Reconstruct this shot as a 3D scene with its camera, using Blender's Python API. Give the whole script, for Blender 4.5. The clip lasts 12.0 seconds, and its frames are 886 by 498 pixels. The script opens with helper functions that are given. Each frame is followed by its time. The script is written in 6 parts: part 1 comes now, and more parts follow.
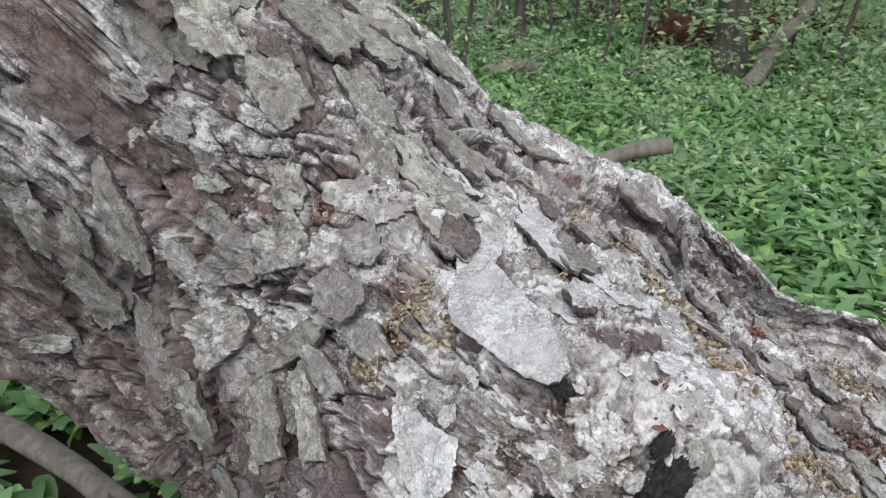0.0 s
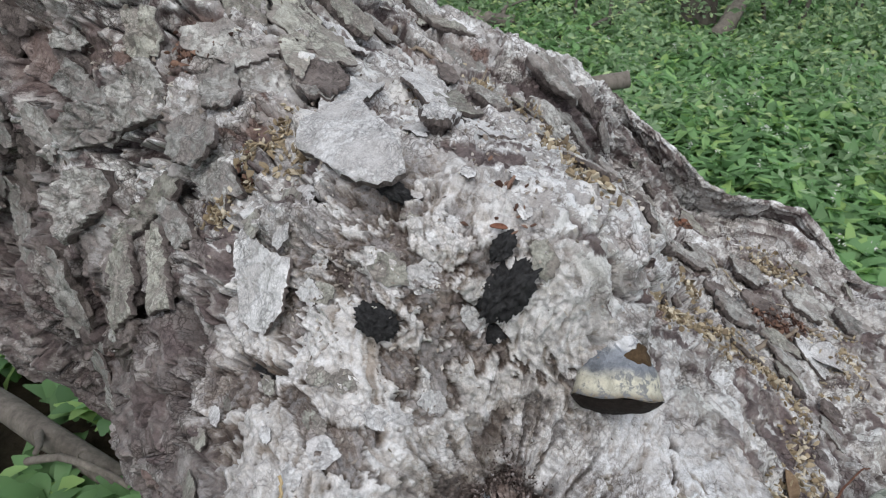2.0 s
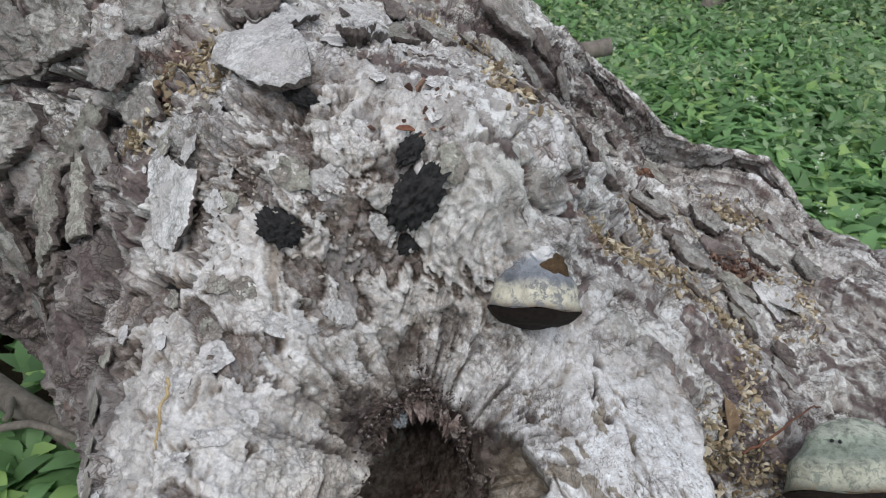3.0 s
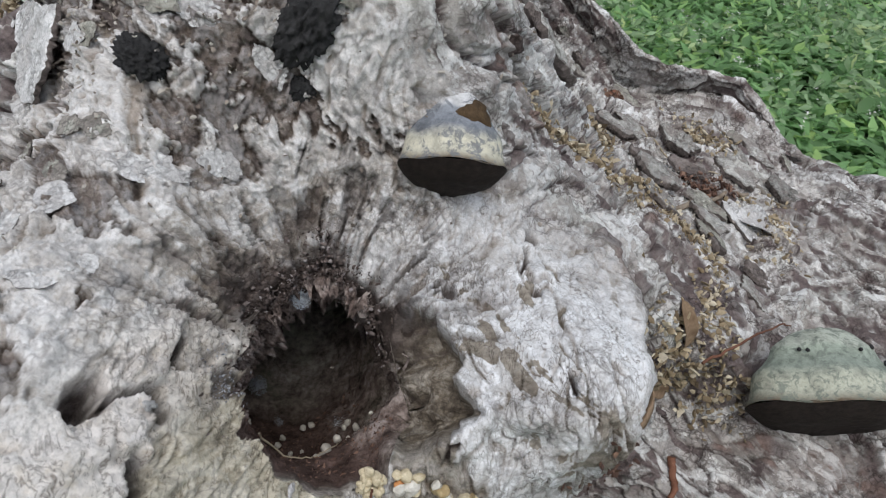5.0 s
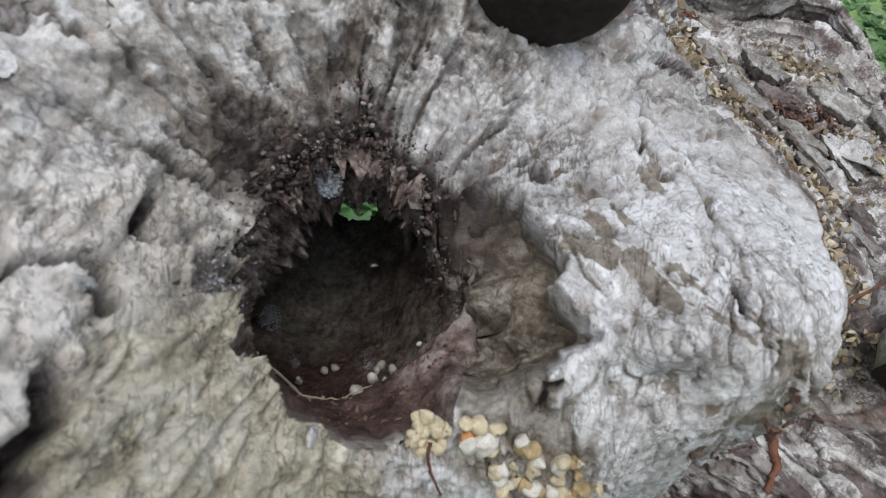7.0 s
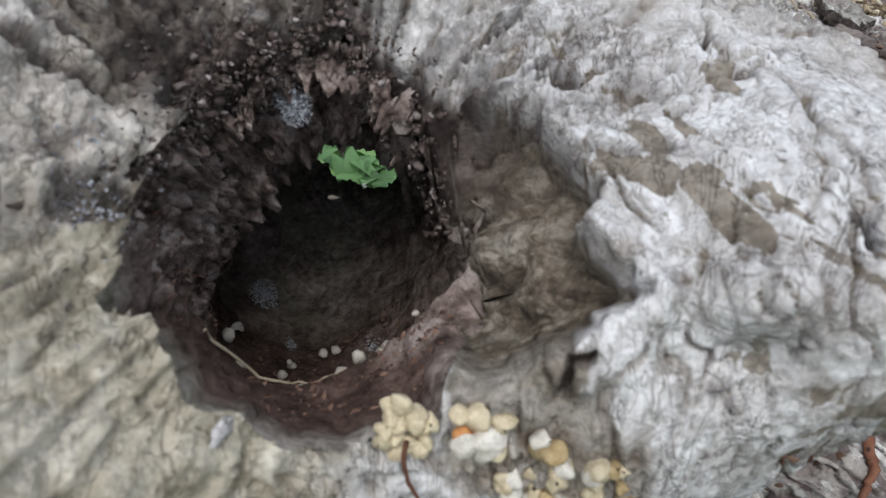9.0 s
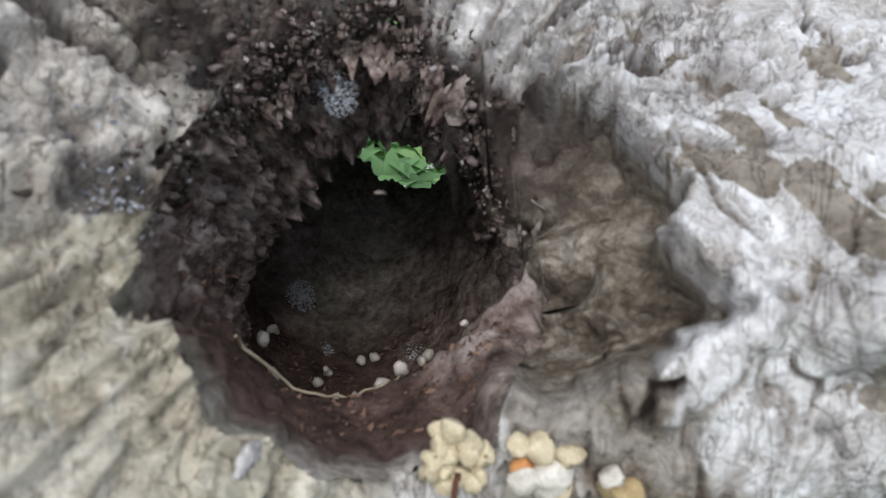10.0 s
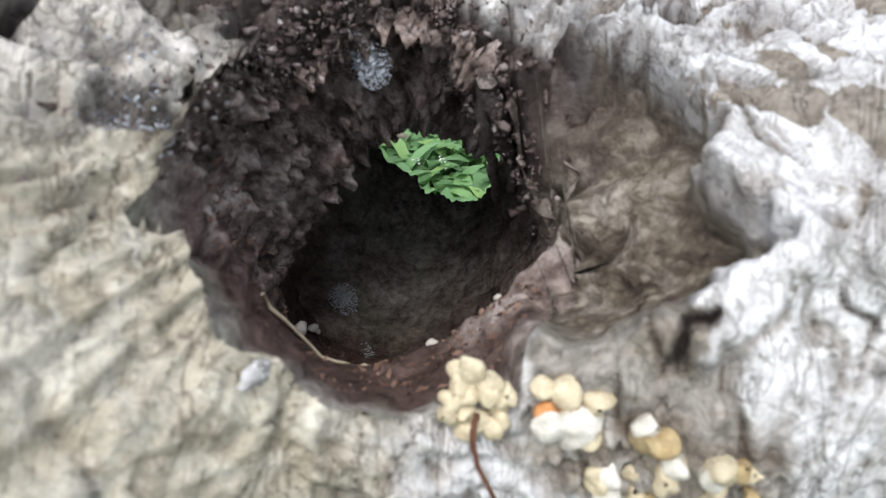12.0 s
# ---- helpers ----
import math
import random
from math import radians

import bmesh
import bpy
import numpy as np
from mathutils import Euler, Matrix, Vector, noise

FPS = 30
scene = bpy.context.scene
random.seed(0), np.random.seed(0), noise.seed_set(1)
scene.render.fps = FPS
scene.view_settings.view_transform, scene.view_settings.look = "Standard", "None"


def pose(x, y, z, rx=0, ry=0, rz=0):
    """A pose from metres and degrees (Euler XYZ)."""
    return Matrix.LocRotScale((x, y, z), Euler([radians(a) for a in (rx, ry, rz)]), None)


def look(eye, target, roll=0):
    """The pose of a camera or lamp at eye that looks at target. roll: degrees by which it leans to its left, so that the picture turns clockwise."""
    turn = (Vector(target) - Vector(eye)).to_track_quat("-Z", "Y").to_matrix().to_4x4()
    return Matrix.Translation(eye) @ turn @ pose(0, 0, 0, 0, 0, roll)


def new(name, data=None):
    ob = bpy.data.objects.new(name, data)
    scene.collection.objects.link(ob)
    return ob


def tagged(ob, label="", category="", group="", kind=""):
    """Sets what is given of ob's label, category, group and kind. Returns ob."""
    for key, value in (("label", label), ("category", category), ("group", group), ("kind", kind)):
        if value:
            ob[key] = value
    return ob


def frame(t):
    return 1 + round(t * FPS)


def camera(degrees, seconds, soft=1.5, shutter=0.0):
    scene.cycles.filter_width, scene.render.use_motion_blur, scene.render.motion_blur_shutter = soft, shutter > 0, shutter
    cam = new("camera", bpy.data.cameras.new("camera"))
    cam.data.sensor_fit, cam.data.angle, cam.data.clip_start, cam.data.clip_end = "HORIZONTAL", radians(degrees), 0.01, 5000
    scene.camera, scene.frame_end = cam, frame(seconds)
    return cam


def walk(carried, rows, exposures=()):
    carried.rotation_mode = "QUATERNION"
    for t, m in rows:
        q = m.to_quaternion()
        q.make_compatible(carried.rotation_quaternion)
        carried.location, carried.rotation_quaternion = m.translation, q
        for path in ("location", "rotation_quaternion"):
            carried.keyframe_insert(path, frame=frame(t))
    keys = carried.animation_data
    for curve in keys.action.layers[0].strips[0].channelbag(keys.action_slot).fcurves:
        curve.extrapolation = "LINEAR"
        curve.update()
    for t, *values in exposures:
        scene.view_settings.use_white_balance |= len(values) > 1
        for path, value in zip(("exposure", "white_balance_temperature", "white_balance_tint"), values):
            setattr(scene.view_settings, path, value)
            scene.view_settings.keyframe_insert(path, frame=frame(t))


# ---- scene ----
cam = camera(68.0, 12.0, soft=1.1)
cam.data.dof.use_dof, cam.data.dof.focus_distance, cam.data.dof.aperture_fstop = True, 0.6, 22.0
SIZE, EYE, TILT = 0.62, 1.68, -6.0
PATH = [
    (0, (0.119, 0.014, 1.402), (0.004, 1.877, 0.685), 1.2),
    (0.5, (0.188, 0.028, 1.338), (0.082, 1.886, 0.605), 0.5),
    (1, (0.251, 0.04, 1.268), (0.158, 1.891, 0.515), -0.3),
    (1.5, (0.283, 0.041, 1.212), (0.212, 1.881, 0.432), -0.1),
    (2, (0.31, 0.028, 1.177), (0.255, 1.859, 0.373), 0.8),
    (2.5, (0.361, 0.021, 1.132), (0.317, 1.839, 0.3), 0.9),
    (3, (0.409, 0.019, 1.089), (0.371, 1.828, 0.237), 0.6),
    (5, (0.498, 0.059, 0.927), (0.491, 1.838, 0.014), 1.0),
    (5.5, (0.469, 0.104, 0.865), (0.464, 1.875, -0.064), 1.7),
    (6, (0.464, 0.146, 0.81), (0.446, 1.908, -0.137), 1.9),
    (6.5, (0.45, 0.172, 0.778), (0.412, 1.923, -0.188), 2.2),
    (7, (0.45, 0.194, 0.764), (0.392, 1.936, -0.217), 2.1),
    (9, (0.478, 0.283, 0.678), (0.271, 2.004, -0.319), -1.2),
    (9.5, (0.465, 0.305, 0.663), (0.205, 2.022, -0.329), -1.2),
    (10, (0.465, 0.313, 0.66), (0.147, 2.024, -0.324), -1.7),
    (10.5, (0.461, 0.315, 0.641), (0.082, 2.029, -0.317), -2.3),
    (11, (0.468, 0.321, 0.628), (0.039, 2.038, -0.304), -2.8),
    (11.5, (0.473, 0.317, 0.622), (0.005, 2.042, -0.275), -3.7),
    (12, (0.479, 0.303, 0.619), (-0.015, 2.044, -0.234), -3.8),
]
BASE = pose(0, 0, EYE, TILT, 0, 0)


def path_point(p):
    return (SIZE * p[0], SIZE * p[1], SIZE * (p[2] - 1.33))


walk(cam, [(t, BASE @ look(path_point(e), path_point(g), roll)) for t, e, g, roll in PATH],
     exposures=[(0, -0.06), (3, -0.36), (5, -0.32), (7, -0.24), (9, -0.12), (10.5, 0.2), (12, 0.55)])

# ---- light: a bright overcast sky over a wood ----
world = bpy.data.worlds.new("overcast_sky")
scene.world = world
world.use_nodes = True
wn = world.node_tree.nodes
sky = wn.new("ShaderNodeTexSky")
sky.sky_type, sky.sun_disc = "NISHITA", False
sky.sun_elevation, sky.sun_rotation = radians(52), radians(200)
sky.air_density, sky.dust_density, sky.ozone_density = 1.0, 4.0, 1.0
white = wn.new("ShaderNodeMixRGB")
white.inputs[0].default_value = 0.65
white.inputs[2].default_value = (7.9, 8.5, 9.45, 1)
world.node_tree.links.new(sky.outputs[0], white.inputs[1])
world.node_tree.links.new(white.outputs[0], wn["Background"].inputs[0])
wn["Background"].inputs[1].default_value = 0.15
sun = new("sun", bpy.data.lights.new("sun", "SUN"))
sun.data.energy, sun.data.angle, sun.data.color = 1.7, radians(35), (1.0, 0.97, 0.92)
sun.matrix_world = look((0.9, -1.9, 5.0), (0.2, 0.6, 0.8))

# ---- numbers for the noise fields ----


def hashed(ix, iy, iz=0, seed=0):
    v = (ix.astype(np.int64) * 73856093) ^ (iy.astype(np.int64) * 19349663) ^ (np.asarray(iz, dtype=np.int64) * 83492791) ^ (seed * 2654435761)
    v = (v ^ (v >> 13)) * 1274126177 & 0xFFFFFFFF
    v = (v ^ (v >> 16)) * 2246822519 & 0xFFFFFFFF
    return ((v ^ (v >> 15)) & 0xFFFFFF) / 16777215.0


def soft_noise(x, y, seed=0):
    ix, iy = np.floor(x), np.floor(y)
    fx, fy = x - ix, y - iy
    fx, fy = fx * fx * fx * (fx * (fx * 6 - 15) + 10), fy * fy * fy * (fy * (fy * 6 - 15) + 10)
    a, b = hashed(ix, iy, 0, seed), hashed(ix + 1, iy, 0, seed)
    c, d = hashed(ix, iy + 1, 0, seed), hashed(ix + 1, iy + 1, 0, seed)
    return (a + (b - a) * fx) * (1 - fy) + (c + (d - c) * fx) * fy


def fbm(x, y, octaves=4, seed=0, gain=0.5):
    total, amp, norm = 0.0, 1.0, 0.0
    for o in range(octaves):
        total = total + amp * soft_noise(x * 2 ** o + 17.3 * o, y * 2 ** o - 9.1 * o, seed + o)
        norm += amp
        amp *= gain
    return total / norm


def ridged(x, y, octaves=4, seed=0):
    total, amp, norm = 0.0, 1.0, 0.0
    for o in range(octaves):
        total = total + amp * (1 - np.abs(2 * soft_noise(x * 2 ** o + 5.7 * o, y * 2 ** o + 3.3 * o, seed + o) - 1))
        norm += amp
        amp *= 0.55
    return total / norm


def cells(x, y, seed=0, jitter=0.9):
    """Distance to the nearest border, the cell's random number and the place inside the cell."""
    ix, iy = np.floor(x), np.floor(y)
    f1 = np.full(x.shape, 9.0)
    f2 = np.full(x.shape, 9.0)
    rnd, px, py = np.zeros(x.shape), np.zeros(x.shape), np.zeros(x.shape)
    for dx in (-1, 0, 1):
        for dy in (-1, 0, 1):
            cx, cy = ix + dx, iy + dy
            qx = x - (cx + 0.5 + jitter * (hashed(cx, cy, 1, seed) - 0.5))
            qy = y - (cy + 0.5 + jitter * (hashed(cx, cy, 2, seed) - 0.5))
            dist = np.sqrt(qx * qx + qy * qy)
            near = dist < f1
            f2 = np.where(near, f1, np.minimum(f2, dist))
            f1 = np.where(near, dist, f1)
            rnd = np.where(near, hashed(cx, cy, 3, seed), rnd)
            px, py = np.where(near, qx, px), np.where(near, qy, py)
    return f2 - f1, rnd, px, py


def step(a, b, x):
    t = np.clip((x - a) / (b - a), 0, 1)
    return t * t * (3 - 2 * t)


def bump_at(s, b, cs, cb, ws, wb=None):
    return np.exp(-((s - cs) / ws) ** 2 / 2 - ((b - cb) / (wb or ws)) ** 2 / 2)


# ---- materials ----


class Mat:
    """A node material with a few short helpers."""

    def __init__(self, name, rough=0.8, spec=0.3):
        self.m = bpy.data.materials.new(name)
        self.m.use_nodes = True
        self.t = self.m.node_tree
        self.p = self.t.nodes["Principled BSDF"]
        self.p.inputs["Roughness"].default_value = rough
        self.p.inputs["Specular IOR Level"].default_value = spec
        self.coord = self.t.nodes.new("ShaderNodeTexCoord").outputs["Object"]

    def link(self, a, b):
        self.t.links.new(a, b)

    def attr(self, name):
        n = self.t.nodes.new("ShaderNodeAttribute")
        n.attribute_name = name
        return n.outputs["Fac"]

    def random(self):
        return self.t.nodes.new("ShaderNodeObjectInfo").outputs["Random"]

    def island(self):
        return self.t.nodes.new("ShaderNodeNewGeometry").outputs["Random Per Island"]

    def noise(self, scale, detail=6, rough=0.6, stretch=None, distortion=0.0):
        n = self.t.nodes.new("ShaderNodeTexNoise")
        n.inputs["Scale"].default_value, n.inputs["Detail"].default_value = scale, detail
        n.inputs["Roughness"].default_value, n.inputs["Distortion"].default_value = rough, distortion
        src = self.coord
        if stretch:
            mp = self.t.nodes.new("ShaderNodeMapping")
            mp.inputs["Scale"].default_value = stretch
            self.link(src, mp.inputs[0])
            src = mp.outputs[0]
        self.link(src, n.inputs["Vector"])
        return n.outputs["Fac"]

    def voronoi(self, scale, feature="F1", stretch=None):
        n = self.t.nodes.new("ShaderNodeTexVoronoi")
        n.feature = feature
        n.inputs["Scale"].default_value = scale
        src = self.coord
        if stretch:
            mp = self.t.nodes.new("ShaderNodeMapping")
            mp.inputs["Scale"].default_value = stretch
            self.link(src, mp.inputs[0])
            src = mp.outputs[0]
        self.link(src, n.inputs["Vector"])
        return n.outputs["Distance"]

    def cracks(self, scale, stretch, width):
        """0 along thin wandering cracks, 1 elsewhere."""
        warp = self.t.nodes.new("ShaderNodeTexNoise")
        warp.inputs["Scale"].default_value, warp.inputs["Detail"].default_value = scale * 0.8, 5
        self.link(self.coord, warp.inputs["Vector"])
        add = self.t.nodes.new("ShaderNodeVectorMath")
        add.operation = "MULTIPLY_ADD"
        add.inputs[1].default_value = (1.6 / scale,) * 3
        self.link(warp.outputs["Color"], add.inputs[0])
        self.link(self.coord, add.inputs[2])
        v = self.t.nodes.new("ShaderNodeTexVoronoi")
        v.feature = "DISTANCE_TO_EDGE"
        v.inputs["Scale"].default_value = scale
        self.link(add.outputs[0], v.inputs["Vector"])
        return self.math("DIVIDE", v.outputs["Distance"], width, True)

    def veins(self, scale, width, along=5.0, angle=-38.5):
        """0 on thin wavering lines that run down the bare wood, 1 elsewhere."""
        mp = self.t.nodes.new("ShaderNodeMapping")
        mp.vector_type = "TEXTURE"
        mp.inputs["Rotation"].default_value = (radians(angle), 0, 0)
        mp.inputs["Scale"].default_value = (1, 1, along)
        self.link(self.coord, mp.inputs[0])
        n = self.t.nodes.new("ShaderNodeTexNoise")
        n.inputs["Scale"].default_value, n.inputs["Detail"].default_value = scale, 4
        n.inputs["Roughness"].default_value, n.inputs["Distortion"].default_value = 0.55, 0.9
        self.link(mp.outputs[0], n.inputs["Vector"])
        off = self.math("ABSOLUTE", self.math("SUBTRACT", n.outputs["Fac"], 0.5))
        return self.math("DIVIDE", off, width, True)

    def ramp(self, fac, *stops):
        n = self.t.nodes.new("ShaderNodeValToRGB")
        e = n.color_ramp.elements
        while len(e) < len(stops):
            e.new(0.5)
        for el, (pos, col) in zip(e, stops):
            el.position = pos
            el.color = (*col, 1) if isinstance(col, tuple) else (col, col, col, 1)
        self.link(fac, n.inputs[0])
        return n.outputs[0]

    def mix(self, fac, a, b, kind="MIX"):
        n = self.t.nodes.new("ShaderNodeMixRGB")
        n.blend_type = kind
        for sock, v in zip(n.inputs, (fac, a, b)):
            if isinstance(v, (int, float)):
                sock.default_value = v if sock == n.inputs[0] else (v, v, v, 1)
            elif isinstance(v, tuple):
                sock.default_value = (*v, 1)
            else:
                self.link(v, sock)
        return n.outputs[0]

    def math(self, op, a, b=0.0, clamp=False):
        n = self.t.nodes.new("ShaderNodeMath")
        n.operation, n.use_clamp = op, clamp
        for sock, v in zip(n.inputs, (a, b)):
            if isinstance(v, (int, float)):
                sock.default_value = v
            else:
                self.link(v, sock)
        return n.outputs[0]

    def bump(self, height, strength, distance, after=None):
        n = self.t.nodes.new("ShaderNodeBump")
        n.inputs["Strength"].default_value, n.inputs["Distance"].default_value = strength, distance
        self.link(height, n.inputs["Height"])
        if after is not None:
            self.link(after, n.inputs["Normal"])
        return n.outputs[0]

    def done(self, colour, normal=None, rough=None):
        if isinstance(colour, tuple):
            self.p.inputs["Base Color"].default_value = (*colour, 1)
        else:
            self.link(colour, self.p.inputs["Base Color"])
        if normal is not None:
            self.link(normal, self.p.inputs["Normal"])
        if rough is not None:
            self.link(rough, self.p.inputs["Roughness"])
        return self.m


def plain_material(name, dark, light, scale=40.0, rough=0.85, relief=0.002, stretch=None, spec=0.2, vary=0.3, cracked=False, chipped=0.6):
    k = Mat(name, rough, spec)
    a = k.noise(scale, 8, 0.65, stretch)
    c = k.noise(scale * 5, 4, 0.6, stretch)
    col = k.ramp(a, (0.3, dark), (0.7, light))
    col = k.mix(0.45, col, k.ramp(c, (0.3, 0.45), (0.7, 1.0)), "MULTIPLY")
    col = k.mix(vary, col, k.ramp(k.random(), (0.0, 0.5), (1.0, 1.25)), "MULTIPLY")
    if cracked:
        chips = k.ramp(k.noise(26, 10, 0.68, None, 0.5), (0.47, 0.0), (0.49, 1.0))
        small = k.ramp(k.noise(75, 8, 0.7, None, 0.3), (0.43, 0.0), (0.455, 1.0))
        chips = k.math("MULTIPLY", chips, small)
        stain = k.ramp(k.noise(60, 6, 0.7), (0.3, (0.12, 0.098, 0.095)), (0.7, (0.38, 0.335, 0.31)))
        col = k.mix(chips, k.mix(chipped, col, stain), col)
        c = k.math("ADD", c, k.math("MULTIPLY", chips, 0.8))
        e = k.math("MINIMUM", k.cracks(70, (1, 1, 1), 0.09), k.cracks(170, (1, 1, 1), 0.10))
        col = k.mix(k.ramp(k.noise(30, 3), (0.42, 0.1), (0.62, 0.75)), col, k.mix(1.0, col, k.ramp(e, (0.0, 0.3), (1.0, 1.0)), "MULTIPLY"))
        d = k.noise(600, 4, 0.7)
        col = k.mix(0.5, col, k.ramp(d, (0.35, 0.5), (0.6, 1.1)), "MULTIPLY")
        return k.done(col, k.bump(e, 0.2, 0.0015, k.bump(c, 0.7, relief, k.bump(a, 0.7, relief * 2))))
    return k.done(col, k.bump(c, 0.5, relief, k.bump(a, 0.6, relief * 2)))


def trunk_material():
    k = Mat("weathered_bark_and_wood", 0.86, 0.22)
    plate, layer, rot_shade, bare, rusty, pale, cream, wall, limb, line, flake, peeling = (k.attr(a) for a in ("plate", "layer", "rot_shade", "bare", "rusty", "pale", "cream", "wall", "limb", "line", "flake", "peeling"))
    big = k.noise(9, 6, 0.6)
    mid = k.noise(45, 8, 0.7)
    fine = k.noise(240, 7, 0.75)
    speck = k.noise(700, 4, 0.7)
    grain = k.noise(95, 7, 0.7, (0.6, 1, 1), 0.6)
    # outer bark: grey, whitish where lichen covers it
    tone = k.math("ADD", plate, k.math("MULTIPLY", k.math("SUBTRACT", mid, 0.5), 0.55))
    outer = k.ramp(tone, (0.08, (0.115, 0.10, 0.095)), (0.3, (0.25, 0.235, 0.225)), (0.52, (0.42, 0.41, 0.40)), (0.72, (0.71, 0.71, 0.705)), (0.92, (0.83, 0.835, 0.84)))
    green = k.ramp(big, (0.52, 0.0), (0.70, 0.6))
    outer = k.mix(k.math("MULTIPLY", green, 0.45), outer, k.mix(0.75, outer, (0.55, 0.60, 0.42), "MULTIPLY"))
    # layers under the flakes
    under = k.ramp(mid, (0.3, (0.075, 0.057, 0.058)), (0.55, (0.18, 0.145, 0.142)), (0.75, (0.32, 0.275, 0.262)))
    # thin flakes broken away over browner layers, crisp at two sizes
    chip_a = k.ramp(k.noise(34, 9, 0.68, None, 0.4), (0.475, 0.0), (0.495, 1.0))
    chip_b = k.ramp(k.noise(85, 8, 0.70, None, 0.3), (0.44, 0.0), (0.465, 1.0))
    chip_c = k.ramp(k.noise(20, 10, 0.66, None, 0.5), (0.56, 0.0), (0.575, 1.0))
    flakes = k.math("MULTIPLY", chip_a, chip_b)
    worn = k.mix(0.62, outer, k.ramp(mid, (0.3, (0.13, 0.105, 0.10)), (0.7, (0.40, 0.355, 0.32))))
    outer = k.mix(flakes, worn, outer)
    outer = k.mix(k.math("MULTIPLY", k.math("MULTIPLY", chip_c, chip_b), 0.55), outer, (0.82, 0.80, 0.775))
    col = k.mix(layer, k.mix(k.math("MULTIPLY", chip_c, 0.6), under, worn), outer)
    # the mottled thin skin of the broken limb
    tint = k.math("ADD", k.noise(30, 11, 0.72, None, 0.7), k.math("MULTIPLY", k.math("SUBTRACT", plate, 0.5), 0.13))
    tint = k.math("ADD", tint, k.math("MULTIPLY", k.math("SUBTRACT", k.noise(95, 8, 0.7, None, 0.4), 0.5), 0.5))
    mottle = k.ramp(tint, (0.36, (0.10, 0.082, 0.078)), (0.425, (0.27, 0.23, 0.20)), (0.47, (0.50, 0.445, 0.375)), (0.495, (0.66, 0.63, 0.60)), (0.53, (0.86, 0.855, 0.855)))
    col = k.mix(k.math("MULTIPLY", limb, 0.8), col, mottle)
    whitish = k.ramp(mid, (0.34, (0.50, 0.475, 0.45)), (0.54, (0.83, 0.82, 0.815)))
    brownish = k.ramp(mid, (0.32, (0.055, 0.043, 0.041)), (0.55, (0.20, 0.165, 0.155)), (0.75, (0.44, 0.39, 0.35)))
    col = k.mix(peeling, col, k.mix(flake, k.mix(0.75, mottle, brownish), k.mix(0.72, mottle, whitish)))
    # bare silvery wood
    tan = k.ramp(grain, (0.3, (0.17, 0.145, 0.12)), (0.5, (0.33, 0.295, 0.25)), (0.7, (0.47, 0.44, 0.385)))
    silver = k.ramp(grain, (0.28, (0.36, 0.335, 0.31)), (0.40, (0.70, 0.70, 0.71)), (0.55, (0.85, 0.865, 0.89)))
    wood = k.mix(k.ramp(k.math("ADD", pale, k.math("MULTIPLY", k.math("SUBTRACT", mid, 0.5), 0.8)), (0.35, 0.0), (0.6, 1.0)), tan, silver)
    creamy = k.ramp(grain, (0.28, (0.27, 0.235, 0.175)), (0.46, (0.53, 0.485, 0.375)), (0.66, (0.72, 0.685, 0.57)))
    wood = k.mix(cream, wood, k.mix(k.math("MULTIPLY", pale, 0.95), creamy, k.ramp(mid, (0.33, (0.68, 0.60, 0.50)), (0.48, (0.88, 0.835, 0.80)))))
    vein = k.math("MINIMUM", k.veins(48, 0.016), k.veins(115, 0.022, 3.0))
    some = k.ramp(k.noise(22, 5, 0.6), (0.36, 0.1), (0.54, 1.0))
    wood = k.mix(k.math("MULTIPLY", some, 0.85), wood, k.mix(1.0, wood, k.ramp(vein, (0.0, (0.20, 0.17, 0.145)), (0.9, (1.0, 1.0, 1.0))), "MULTIPLY"))
    gone = k.math("MULTIPLY", k.math("SUBTRACT", 1.0, flakes), k.ramp(k.noise(7, 3), (0.42, 0.1), (0.58, 0.55)))
    gone = k.math("MULTIPLY", gone, k.math("SUBTRACT", 1.0, k.math("MULTIPLY", cream, 0.8)))
    wood = k.mix(gone, wood, k.mix(0.75, wood, k.ramp(mid, (0.3, (0.12, 0.10, 0.085)), (0.7, (0.36, 0.32, 0.27)))))
    wood = k.mix(k.math("MULTIPLY", limb, k.ramp(big, (0.40, 0.0), (0.60, 0.22))), wood, mottle)
    wood = k.mix(wall, wood, k.ramp(grain, (0.36, (0.055, 0.042, 0.033)), (0.5, (0.185, 0.155, 0.120)), (0.64, (0.42, 0.385, 0.335))))
    col = k.mix(bare, col, wood)
    col = k.mix(k.math("MULTIPLY", line, 0.9), col, k.mix(0.85, col, (0.34, 0.27, 0.205), "MULTIPLY"))
    col = k.mix(rusty, col, k.ramp(mid, (0.3, (0.15, 0.095, 0.08)), (0.7, (0.36, 0.275, 0.245))))
    col = k.mix(rot_shade, col, k.ramp(mid, (0.32, (0.028, 0.021, 0.020)), (0.50, (0.085, 0.066, 0.060)), (0.62, (0.20, 0.168, 0.155)), (0.76, (0.42, 0.40, 0.40))))
    col = k.mix(0.6, col, k.ramp(fine, (0.3, 0.4), (0.5, 1.05)), "MULTIPLY")
    col = k.mix(0.3, col, k.ramp(speck, (0.35, 0.5), (0.55, 1.05)), "MULTIPLY")
    crack = k.math("MINIMUM", k.cracks(42, (1, 1, 1), 0.06), k.cracks(110, (1, 1, 1), 0.10))
    crack = k.mix(k.math("MULTIPLY", limb, 0.4), crack, 1.0)
